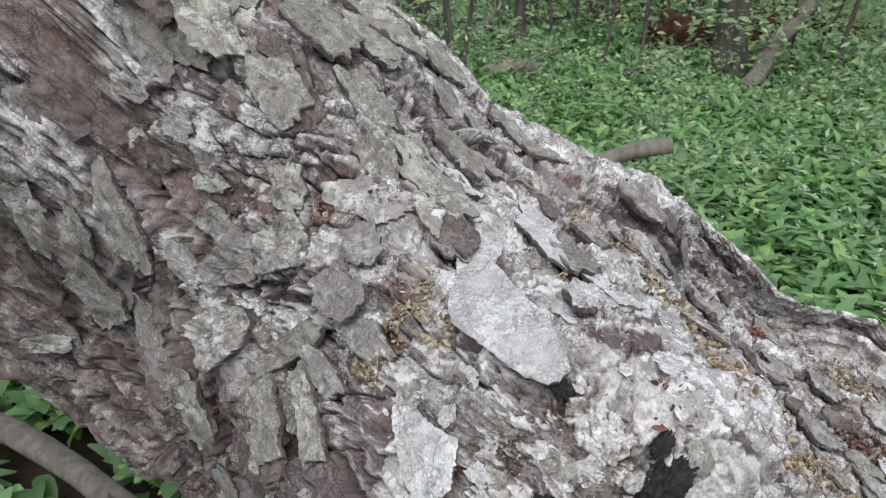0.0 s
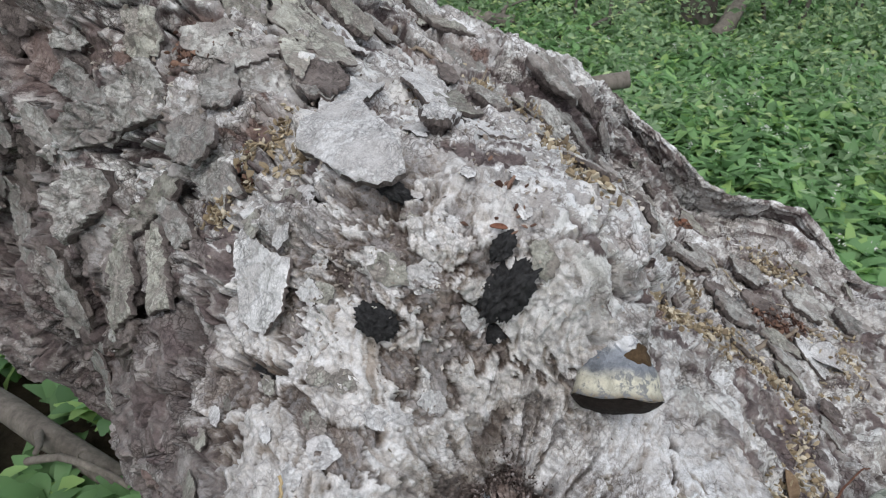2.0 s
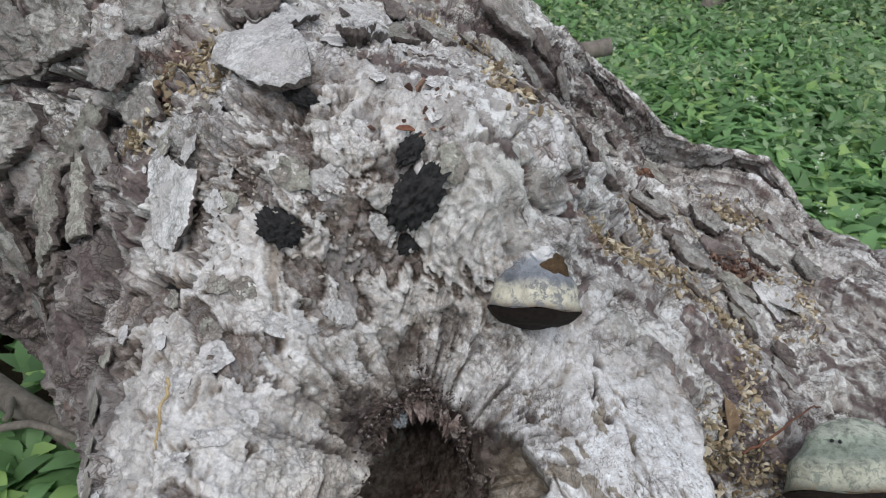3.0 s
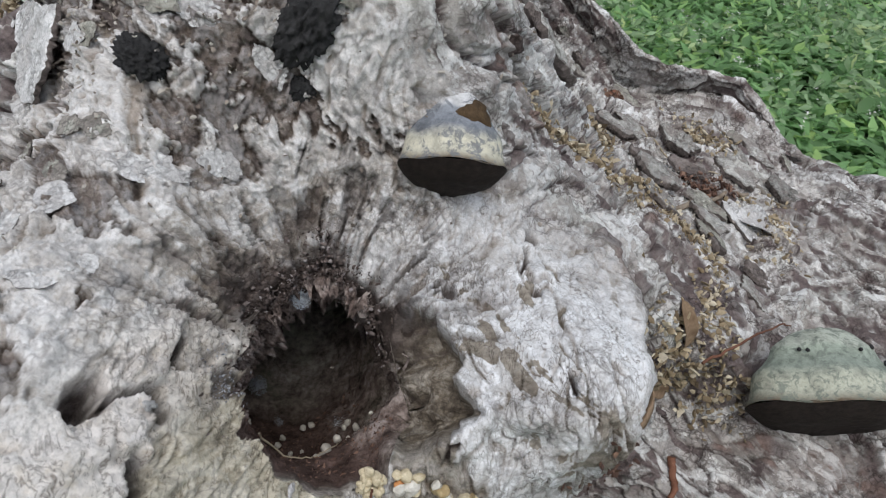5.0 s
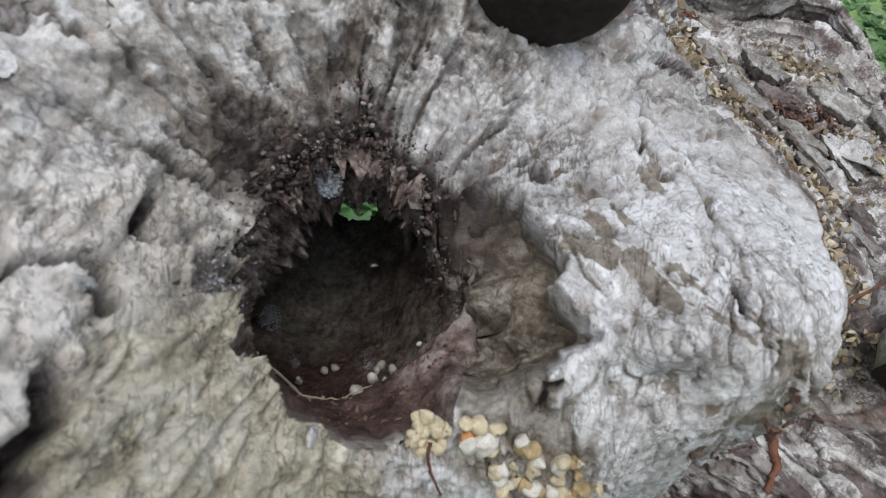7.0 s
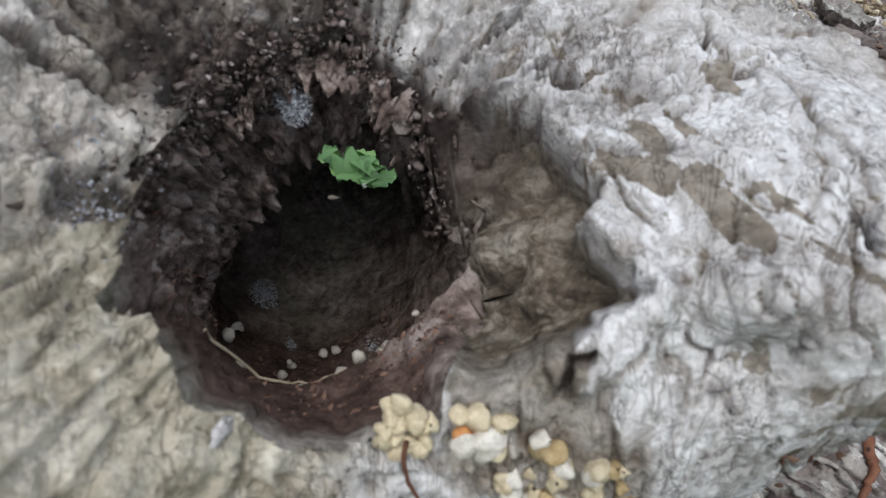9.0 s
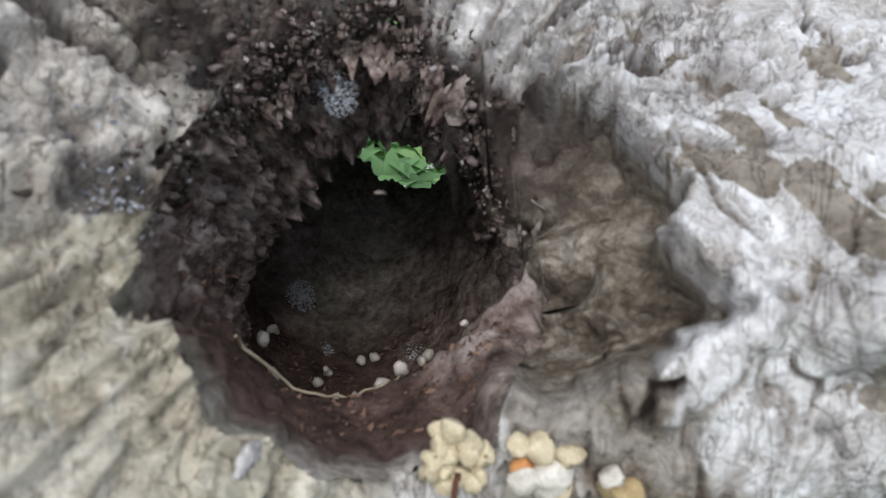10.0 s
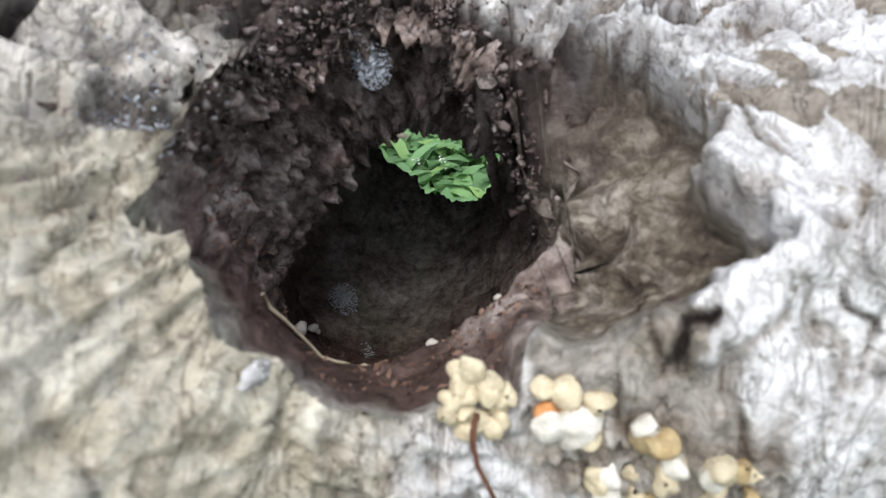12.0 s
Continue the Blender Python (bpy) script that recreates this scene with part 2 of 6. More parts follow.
    col = k.mix(k.ramp(k.noise(16, 3), (0.46, 0.05), (0.60, 0.85)), col, k.mix(1.0, col, k.ramp(crack, (0.0, (0.20, 0.17, 0.16)), (1.0, (1.0, 1.0, 1.0))), "MULTIPLY"))
    layered = k.math("MULTIPLY", flakes, k.math("SUBTRACT", 1.0, k.math("MULTIPLY", bare, 0.8)))
    n = k.bump(tint, 0.25, 0.003, k.bump(k.mix(bare, 1.0, vein), 0.35, 0.0012, k.bump(layered, 0.6, 0.0014, k.bump(crack, 0.2, 0.0015, k.bump(speck, 0.5, 0.0006, k.bump(fine, 0.75, 0.0018, k.bump(mid, 0.6, 0.004, k.bump(grain, 0.5, 0.0025))))))))
    return k.done(col, n)


def hollow_material():
    k = Mat("rotten_lining", 0.92, 0.15)
    soil, crumbly = k.attr("soil"), k.attr("crumbly")
    mid, fine, big = k.noise(55, 8, 0.7), k.noise(220, 6, 0.7), k.noise(14, 4)
    wood = k.ramp(mid, (0.35, (0.16, 0.135, 0.12)), (0.52, (0.46, 0.42, 0.38)), (0.68, (0.72, 0.70, 0.65)))
    moss = k.mix(k.ramp(big, (0.5, 0.0), (0.62, 0.55)), wood, (0.40, 0.44, 0.33))
    mould = k.ramp(mid, (0.32, (0.05, 0.032, 0.027)), (0.68, (0.175, 0.118, 0.103)))
    col = k.mix(soil, moss, mould)
    col = k.mix(crumbly, col, k.ramp(mid, (0.37, (0.045, 0.033, 0.030)), (0.49, (0.22, 0.170, 0.152)), (0.60, (0.42, 0.36, 0.335)), (0.76, (0.64, 0.61, 0.62))))
    col = k.mix(0.6, col, k.ramp(fine, (0.3, 0.45), (0.6, 1.1)), "MULTIPLY")
    return k.done(col, k.bump(fine, 0.6, 0.0015, k.bump(mid, 0.7, 0.004)))


BARK = trunk_material()
PALE_BARK = plain_material("pale_flaking_bark", (0.70, 0.695, 0.69), (0.88, 0.88, 0.885), 55, relief=0.0015, cracked=True, vary=0.18, chipped=0.3)
GREY_BARK = plain_material("grey_bark", (0.27, 0.26, 0.24), (0.70, 0.70, 0.67), 50, relief=0.002, cracked=True, vary=0.7)
BROWN_BARK = plain_material("brown_bark", (0.085, 0.07, 0.066), (0.25, 0.215, 0.20), 50, relief=0.002, cracked=True, vary=0.7)
ROT = hollow_material()
CHARCOAL = plain_material("black_crust", (0.014, 0.014, 0.015), (0.06, 0.06, 0.062), 160, relief=0.003, rough=0.7)
LICHEN_BARK = plain_material("greenish_grey_bark", (0.26, 0.25, 0.215), (0.64, 0.64, 0.57), 55, relief=0.002, cracked=True, vary=0.7)
HUSK = plain_material("tan_seed_husk", (0.34, 0.24, 0.11), (0.62, 0.50, 0.30), 120, relief=0.0006, vary=0.6)
RUST = plain_material("rust_red_crumbs", (0.12, 0.05, 0.032), (0.27, 0.13, 0.085), 120, relief=0.0006, vary=0.6)
TWIG = plain_material("dry_twig", (0.16, 0.12, 0.09), (0.40, 0.34, 0.27), 80, relief=0.0006, stretch=(1, 1, 0.2))
FIBRE = plain_material("pale_fibre", (0.35, 0.29, 0.2), (0.6, 0.52, 0.40), 80, relief=0.0003)
EARTH = plain_material("woodland_earth", (0.025, 0.02, 0.013), (0.085, 0.065, 0.045), 12, relief=0.01, vary=0)
TRUNK_FAR = plain_material("wood_tree_bark", (0.055, 0.05, 0.042), (0.16, 0.145, 0.125), 14, relief=0.01, stretch=(1, 1, 0.25))
ROOT_PLATE = plain_material("brown_root_plate", (0.05, 0.025, 0.015), (0.16, 0.085, 0.055), 10, relief=0.02)
DEAD_WOOD = plain_material("dead_grey_wood", (0.13, 0.115, 0.10), (0.30, 0.27, 0.235), 25, relief=0.004, stretch=(1, 1, 0.3))
COTTON = plain_material("white_mould_tuft", (0.46, 0.51, 0.58), (0.78, 0.82, 0.88), 120, relief=0.001)


def leaf_material(name, dark, light, rough=0.45):
    k = Mat(name, rough, 0.35)
    v = k.island()
    col = k.ramp(v, (0.0, dark), (0.75, light), (1.0, (light[0] * 1.5, light[1] * 1.25, light[2] * 1.0)))
    col = k.mix(0.35, col, k.ramp(k.noise(3, 3), (0.35, 0.55), (0.65, 1.15)), "MULTIPLY")
    m = k.done(col)
    tr = k.t.nodes.new("ShaderNodeBsdfTranslucent")
    mx = k.t.nodes.new("ShaderNodeMixShader")
    mx.inputs[0].default_value = 0.4
    k.link(col, tr.inputs[0])
    k.link(k.p.outputs[0], mx.inputs[1])
    k.link(tr.outputs[0], mx.inputs[2])
    k.link(mx.outputs[0], k.t.nodes["Material Output"].inputs[0])
    return m


LEAF = leaf_material("fresh_green_leaf", (0.12, 0.23, 0.095), (0.26, 0.47, 0.20))
# paler than LEAF: the haze of the distant wood is put into this colour
FERN = leaf_material("undergrowth_leaf", (0.19, 0.29, 0.155), (0.40, 0.56, 0.33), 0.6)
PETAL = plain_material("white_petal", (0.7, 0.7, 0.66), (0.85, 0.85, 0.82), 40, vary=0)
DRY_LEAF = plain_material("dry_leaf", (0.16, 0.10, 0.06), (0.38, 0.28, 0.19), 60, relief=0.0005)

# ---- building helpers ----


def mesh_from(name, verts, faces, material, smooth=True):
    me = bpy.data.meshes.new(name)
    verts, faces = np.asarray(verts, dtype=np.float32), np.asarray(faces, dtype=np.int32)
    me.vertices.add(len(verts))
    me.vertices.foreach_set("co", verts.ravel())
    me.loops.add(faces.size)
    me.loops.foreach_set("vertex_index", faces.ravel())
    me.polygons.add(len(faces))
    me.polygons.foreach_set("loop_start", np.arange(len(faces), dtype=np.int32) * faces.shape[1])
    me.polygons.foreach_set("use_smooth", np.full(len(faces), smooth))
    me.update(calc_edges=True)
    me.materials.append(material)
    return me


def empty(name, label, category, group="", kind=""):
    ob = new(name)
    return tagged(ob, label, category, group, kind)


def part(name, me, parent, label=""):
    ob = new(name, me)
    ob.parent = parent
    return tagged(ob, label) if label else ob


def tube_mesh(name, pts, radii, material, sides=10, rough=0.0, seed=0, caps=True):
    """A bent, tapered, slightly uneven round rod through the points."""
    rng = np.random.default_rng(seed)
    pts = np.array(pts, dtype=float)
    verts, faces = [], []
    for i, p in enumerate(pts):
        t = pts[min(i + 1, len(pts) - 1)] - pts[max(i - 1, 0)]
        t /= np.linalg.norm(t)
        u = np.cross(t, (0.31, 0.2, 0.93) if abs(t[2]) < 0.9 else (1, 0, 0))
        u /= np.linalg.norm(u)
        v = np.cross(t, u)
        for j in range(sides):
            a = 2 * math.pi * j / sides
            r = radii[i] * (1 + rough * (rng.random() - 0.5))
            verts.append(p + r * (math.cos(a) * u + math.sin(a) * v))
    for i in range(len(pts) - 1):
        for j in range(sides):
            k = (j + 1) % sides
            faces.append((i * sides + j, i * sides + k, (i + 1) * sides + k, (i + 1) * sides + j))
    if caps:
        for base, p in ((0, pts[0]), ((len(pts) - 1) * sides, pts[-1])):
            c = len(verts)
            verts.append(p)
            for j in range(sides):
                faces.append((base + j, base + (j + 1) % sides, c, c))
    me = bpy.data.meshes.new(name)
    me.from_pydata([tuple(v) for v in verts], [], [f if f[2] != f[3] else f[:3] for f in faces])
    for p in me.polygons:
        p.use_smooth = True
    me.materials.append(material)
    return me


def curve_points(a, b, count, sag, seed=0, wobble=0.0):
    rng = np.random.default_rng(seed)
    a, b = np.array(a, float), np.array(b, float)
    f = np.linspace(0, 1, count)[:, None]
    mid = np.sin(f * math.pi) * np.array(sag)
    return a + (b - a) * f + mid + wobble * (rng.random((count, 3)) - 0.5)

# ---- the fallen trunk: a thick leaning stem with a broken, hollow limb on its upper face ----
# its own frame: s up along the stem, b across it, h out of its upper face
AXIS = Vector((-0.823, 0.301, 0.482)).normalized()
OUT = Vector((0.0762, -0.7818, 0.6188))
OUT = (OUT - AXIS * OUT.dot(AXIS)).normalized()
ACROSS = Vector((0.563, 0.546, 0.6205))
ACROSS = (ACROSS - AXIS * ACROSS.dot(AXIS) - OUT * ACROSS.dot(OUT)).normalized()
ORIGIN = Vector((0.10, 0.80, 1.10))
FRAME = np.array([AXIS, ACROSS, OUT])
STEM_R, STEM_H = 0.43, -0.18
HOLE = (-0.24, -0.16)
# swellings and hollows of the stem: place along and across, width, height
SWELLS = [
    (-0.18, -0.22, 0.2, 0.287), (-0.42, 0.38, 0.2, -0.182), (0.0, 0.02, 0.08, 0.096), (-0.18, -0.1, 0.08, -0.15),
    (0.06, 0.26, 0.13, -0.071), (-0.72, 0.2, 0.13, -0.137), (-0.18, 0.08, 0.08, 0.154), (0.12, -0.4, 0.08, -0.057),
    (-0.18, 0.32, 0.08, -0.138), (0.48, -0.22, 0.09, -0.10), (0.0, 0.44, 0.08, 0.049), (0.24, -0.16, 0.08, -0.062),
    (-0.06, -0.16, 0.08, 0.087), (-0.42, -0.1, 0.08, 0.127), (-0.18, -0.34, 0.08, 0.256), (0.54, -0.34, 0.08, -0.06),
    (0.24, -0.34, 0.08, -0.115), (0.36, -0.04, 0.08, -0.089), (0.18, 0.26, 0.08, -0.047), (0.42, -0.34, 0.08, -0.04),
    (-0.36, 0.28, 0.14, -0.102), (0.6, -0.28, 0.14, -0.123), (-0.2, -0.08, 0.06, 0.056), (0.16, 0.4, 0.14, -0.093),
    (0.6, 0.0, 0.08, -0.09), (0.0, -0.16, 0.06, -0.067), (-0.24, 0.08, 0.06, -0.062), (0.36, -0.04, 0.06, 0.037),
    (0.12, 0.32, 0.06, 0.055), (-0.48, -0.16, 0.06, -0.109), (-0.4, -0.04, 0.06, 0.031), (-0.16, 0.12, 0.09, 0.031),
]


def stem(s, b, h):
    """From the stem's frame to the world."""
    s, b, h = np.broadcast_arrays(np.asarray(s, float), np.asarray(b, float), np.asarray(h, float))
    return np.array(ORIGIN) + s[..., None] * FRAME[0] + b[..., None] * FRAME[1] + h[..., None] * FRAME[2]


def swell(s, b):
    return sum(a * np.exp(-((s - cs) ** 2 + (b - cb) ** 2) / (2 * w * w)) for cs, cb, w, a in SWELLS)


# half width of the stem above and below its middle line, along the stem
UPPER = ((-0.9, 0.43), (-0.76, 0.43), (-0.65, 0.455), (-0.57, 0.49), (-0.5, 0.515), (-0.45, 0.5), (-0.38, 0.465), (-0.33, 0.455),
         (-0.25, 0.475), (-0.12, 0.48), (-0.06, 0.465), (0.06, 0.45), (0.2, 0.44), (0.3, 0.41), (0.45, 0.40), (0.6, 0.39))
LOWER = ((-0.1, 0.44), (0.1, 0.435), (0.3, 0.435), (0.45, 0.45), (0.6, 0.465))


def half_width(s, b):
    return np.where(b > 0, np.interp(s, *zip(*UPPER)), np.interp(s, *zip(*LOWER)))


def crevice(s, b):
    """The gap beside the broken limb, filled with litter."""
    e = s - (-0.372 + 0.4 * b)
    return -0.13 * step(0.005, -0.03, e) * step(0.05, -0.03, b) * step(-0.72, -0.5, s)


def stem_face(s, b):
    return STEM_H + STEM_R * np.sqrt(np.maximum(1 - (b / half_width(s, b)) ** 2, 0.0)) + swell(s, b) + crevice(s, b)


RIM = (0.0540, 0.0670, 0.0710, 0.0580, 0.0490, 0.0440, 0.0415, 0.0430, 0.0500, 0.0540, 0.0610, 0.0500, 0.0395, 0.0366, 0.0378, 0.0440)


def round_profile(a, radii):
    """A closed smooth outline from radii at even angles."""
    n = len(radii)
    f = (np.mod(a + math.pi, 2 * math.pi)) / (2 * math.pi) * n
    i = np.floor(f).astype(int)
    u = f - i
    r = np.array(radii)
    p0, p1, p2, p3 = (r[(i + k) % n] for k in (-1, 0, 1, 2))
    return 0.5 * (2 * p1 + (p2 - p0) * u + (2 * p0 - 5 * p1 + 4 * p2 - p3) * u * u + (3 * p1 - p0 - 3 * p2 + p3) * u ** 3)


def hole_radius(a):
    """Outline of the hole round its middle."""
    return round_profile(a, RIM) * (1 + 0.03 * np.sin(9 * a) + 0.025 * np.sin(14 * a + 1) + 0.02 * np.sin(23 * a))


def spaced(lo, hi, fine_lo, fine_hi, fine, coarse):
    out = [lo]
    while out[-1] < hi:
        x = out[-1]
        away = max(fine_lo - x, x - fine_hi, 0)
        out.append(x + min(coarse, fine + away * 0.0056 + max(away - 0.7, 0) * 0.10))
    return np.array(out)


def terrace(f, levels, edge=0.16):
    """Layered steps with sharp broken edges: height and the number of the layer."""
    g = f * levels
    low = np.floor(g)
    return (low + step(0.0, edge, g - low)) / levels, low


def groove(s, b, line, width):
    """How near a place lies to a broken line, 1 on it."""
    best = np.full(np.shape(s), 9.0)
    for (s0, b0), (s1, b1) in zip(line, line[1:]):
        ds, db = s1 - s0, b1 - b0
        u = np.clip(((s - s0) * ds + (b - b0) * db) / (ds * ds + db * db), 0, 1)
        best = np.minimum(best, np.hypot(s - s0 - u * ds, b - b0 - u * db))
    return step(width, width * 0.5, best)


# long clefts in the bark, cracks in the bare wood, and small bored holes
CLEFTS = (
    (((0.100, -0.162), (0.074, -0.181), (0.049, -0.198)), 0.009, 0.030),
    (((0.026, -0.188), (0.008, -0.164), (-0.015, -0.142)), 0.007, 0.018),
    (((0.492, -0.396), (0.383, -0.367), (0.319, -0.375), (0.222, -0.381)), 0.011, 0.035),
    (((0.267, -0.256), (0.241, -0.289), (0.225, -0.335)), 0.009, 0.028),
    (((0.045, -0.028), (0.003, -0.021), (-0.019, 0.003), (-0.030, 0.020)), 0.006, 0.014),
    (((-0.184, 0.088), (-0.271, 0.120), (-0.327, 0.168), (-0.399, 0.185)), 0.008, 0.026),
    (((-0.296, 0.322), (-0.374, 0.318)), 0.010, 0.026),
    (((0.36, 0.208), (0.29, 0.232), (0.215, 0.255)), 0.009, 0.022),
    (((0.60, -0.06), (0.52, -0.09), (0.46, -0.14), (0.42, -0.165)), 0.012, 0.035),
    (((0.42, -0.09), (0.36, -0.10), (0.28, -0.075), (0.2, -0.05)), 0.012, 0.03),
    (((0.40, -0.15), (0.36, -0.2), (0.30, -0.26), (0.27, -0.33)), 0.014, 0.035),
    (((0.56, -0.30), (0.44, -0.33), (0.34, -0.36), (0.24, -0.35)), 0.009, 0.03),
    (((0.16, 0.30), (0.02, 0.31), (-0.10, 0.30), (-0.22, 0.29)), 0.012, 0.025),
    (((0.02, 0.25), (-0.08, 0.215), (-0.17, 0.19)), 0.010, 0.022),
    (((-0.24, 0.22), (-0.33, 0.215), (-0.40, 0.18)), 0.010, 0.022),
)
WOOD_CRACKS = (
    (((-0.173, -0.219), (-0.176, -0.213), (-0.180, -0.208), (-0.185, -0.207), (-0.191, -0.212), (-0.195, -0.213)), 0.0026, 0.016),
    (((-0.172, -0.186), (-0.178, -0.193), (-0.184, -0.195)), 0.0022, 0.012),
    (((-0.200, -0.227), (-0.211, -0.235), (-0.211, -0.240), (-0.215, -0.246)), 0.0036, 0.018),
    (((-0.162, -0.216), (-0.170, -0.222)), 0.0060, 0.016),
    (((-0.327, -0.150), (-0.3245, -0.156), (-0.327, -0.164)), 0.0015, 0.008),
    (((-0.300, -0.026), (-0.306, -0.034), (-0.303, -0.042)), 0.0016, 0.006),
    (((-0.352, -0.082), (-0.360, -0.090)), 0.0018, 0.007),
)
BORINGS = ((-0.273, -0.081, 0.0048), (-0.260, -0.111, 0.0042), (-0.300, -0.015, 0.0065), (0.258, 0.108, 0.010), (0.313, 0.073, 0.007),
           (-0.166, -0.220, 0.0075), (-0.216, -0.247, 0.006), (0.175, 0.257, 0.022), (-0.126, -0.036, 0.006), (-0.319, -0.051, 0.004))


def funnel_width(ang):
    """How far the smooth inner wall reaches out from the hole."""
    a = np.mod(ang, 2 * math.pi)
    return 0.001 + 0.036 * step(1.45, 2.25, a) * step(3.55, 2.9, a)


def relief(s, b):
    """Bark plates, flakes, cracks and grain: height, and the masks for the material."""
    rs, rb = s - HOLE[0], b - HOLE[1]
    rho, ang = np.hypot(rs, rb), np.arctan2(rb, rs)
    across = b
    b = 0.44 * np.arcsin(np.clip(b / half_width(s, b), -1, 1))
    wx, wy = fbm(s * 9, b * 9, 3, 11) - 0.5, fbm(s * 9, b * 9, 3, 23) - 0.5
    far = step(0.08, 0.22, s)
    jag = (fbm(s * 75, b * 95, 4, 29, 0.6) - 0.5) * (1 - far) + far * 0.9 * (fbm(s * 60, b * 70, 2, 29, 0.6) - 0.5)
    limb = step(0.05, -0.03, across + 0.05 * wx - 0.10 * (s + 0.2)) * step(0.06, 0.01, s + 0.05 * wy) * step(-0.40, -0.36, s - 0.4 * b)
    limb = limb * step(-0.014, 0.010, across + 0.205 - 0.55 * np.minimum(s, 0) + 0.05 * wx)
    left = step(0.06, 0.2, s + 0.15 * wx - 0.3 * b)
    # layered, flaking bark along the stem
    n1 = fbm(s * 7 + 1.8 * wx, b * 14 + 2.2 * wy + 2 * s, 4, 3) + 0.045 * jag * (1 - 0.75 * far)
    n1 = n1 * (1 - left) + left * (fbm(s * 9 + 1.8 * wx, b * 11 + 2.2 * wy, 4, 3) + 0.015 * jag)
    t1, l1 = terrace(n1, 9, 0.08)
    n2 = fbm(s * 21 + 2.2 * wy, b * 42 + 2.5 * wx + 4 * s, 4, 7) + 0.07 * jag * (1 - 0.75 * far)
    n2 = n2 * (1 - left) + left * (fbm(s * 24 + 2.2 * wy, b * 28 + 2.5 * wx, 3, 7) + 0.02 * jag)
    t2, l2 = terrace(n2, 7, 0.10)
    edge, rnd, px, py = cells(s / 0.066 + 1.6 * wx + 0.25 * jag, b / 0.042 + 1.8 * wy + 2.0 * s + 0.25 * jag, 3)
    chunk = step(0.0, 0.10, edge) * (0.006 + 0.022 * rnd) + 0.014 * px * (rnd - 0.4) + 0.012 * py * (0.5 - rnd) - 0.016 * step(0.07, 0.0, edge)
    furrow = ridged(s * 14 + 3 * wy, b * 36 + 4 * wx + 10 * s, 3, 31)
    strand = ridged(s * 85 + 3 * wy, b * 130 + 5 * wx + 20 * s, 3, 37)
    bark = (t1 - 0.5) * 0.050 + (t2 - 0.5) * 0.018 + chunk * (0.2 + 0.7 * left) + (furrow - 0.6) * 0.010 + (strand - 0.6) * 0.003 * (1 - far) + jag * 0.005
    # thin mottled flakes and weathered wood on the broken limb
    n3 = fbm(s * 34 + 2 * wx, b * 44 + 2 * wy, 4, 51) + 0.10 * jag
    t3, l3 = terrace(n3, 7, 0.10)
    e3, rnd3, _, _ = cells(s / 0.020 + 2.4 * (n3 - 0.5), b / 0.014 + 2.4 * (n3 - 0.5), 9)
    scale = fbm(s * 30 + 2 * wx, b * 40 + 2 * wy, 5, 151, 0.58) + 0.14 * jag
    flake = step(0.455, 0.470, scale)
    gap = step(0.415, 0.435, scale) * step(0.470, 0.455, scale)
    rays = ridged(ang * 8.0 + 2.5 * wx, rho * 7 + wy, 5, 61)
    swirl = ridged(s * 38 + 7 * wx + 2.0 * (n3 - 0.5), b * 60 + 9 * wy + 16 * s, 5, 71)
    # shallow wavy grooves that run down the bare side
    gx, gv = -0.855 * s + 0.52 * b, 0.52 * s + 0.855 * b
    flow = ridged(gx * 52 + 7 * wx + 2.5 * (n3 - 0.5), gv * 15 + 4 * wy, 3, 77)
    thin = step(0.78, 0.90, flow + 0.25 * jag)
    crease = ridged(ang * 9.0 + 3 * wx, rho * 7 + wy, 5, 75)
    smooth = step(-0.235, -0.285, s - 0.25 * (b + 0.1)) * limb
    low_left = step(-0.13, -0.17, s) * step(-0.150, -0.180, b) * limb * (1 - smooth)
    near = step(0.16, 0.07, rho) * step(0.15, 0.75, np.cos(ang - 1.0) + 0.3 * wx)
    # grain lines: out from the top of the hole, elsewhere down the limb
    gw = 3 * (fbm(gx * 40, gv * 22, 3, 131) - 0.5)
    down = ridged(gx * 62 + 6 * wx + gw, gv * 9 + 5 * wy, 3, 133)
    fine_down = ridged(gx * 150 + 9 * wx + 2 * gw, gv * 22 + 6 * wy, 2, 135)
    out_lines = ridged(ang * 17 + 3 * wx + 0.6 * gw, rho * 14 + 2 * wy, 3, 137)
    streaks = (1 - near) * np.maximum(step(0.75, 0.91, down + 0.15 * jag), 0.7 * step(0.80, 0.94, fine_down + 0.2 * jag)) + near * step(0.72, 0.90, out_lines + 0.15 * jag)
    calm = np.clip(0.85 * smooth + 0.8 * low_left, 0, 0.9)
    peeling = limb * (1 - calm / 0.9) * (1 - 0.75 * near)
    wood = ((t3 - 0.5) * 0.011 + step(0, 0.1, e3) * 0.0034 * rnd3) * (1 - calm) + (rays - 0.62) * 0.024 * near - 0.0035 * streaks + (0.0032 * (flake - 0.5) - 0.0018 * gap) * peeling
    wood = wood + (crease - 0.62) * 0.009 * low_left * step(0.16, 0.08, rho)
    wood = wood + (swirl - 0.62) * (0.010 - 0.006 * smooth - 0.007 * low_left) * (1 - 0.7 * near) + jag * 0.0045 * (1 - 0.6 * smooth) + (fbm(s * 260, b * 260, 3, 81) - 0.5) * 0.0016
    wood = wood + (swirl - 0.6) * 0.012 * step(-0.15, 0.4, np.cos(ang - 2.65)) * step(0.06, 0.02, rho - hole_radius(ang))
    wood = wood - thin * 0.0042 * (0.25 + 0.75 * smooth)
    wood = wood + 0.014 * smooth * (fbm(s * 20, b * 22, 2, 83) - 0.5) - 0.012 * bump_at(s, b, -0.357, -0.132, 0.012) + 0.010 * bump_at(s, b, -0.35, -0.118, 0.010)
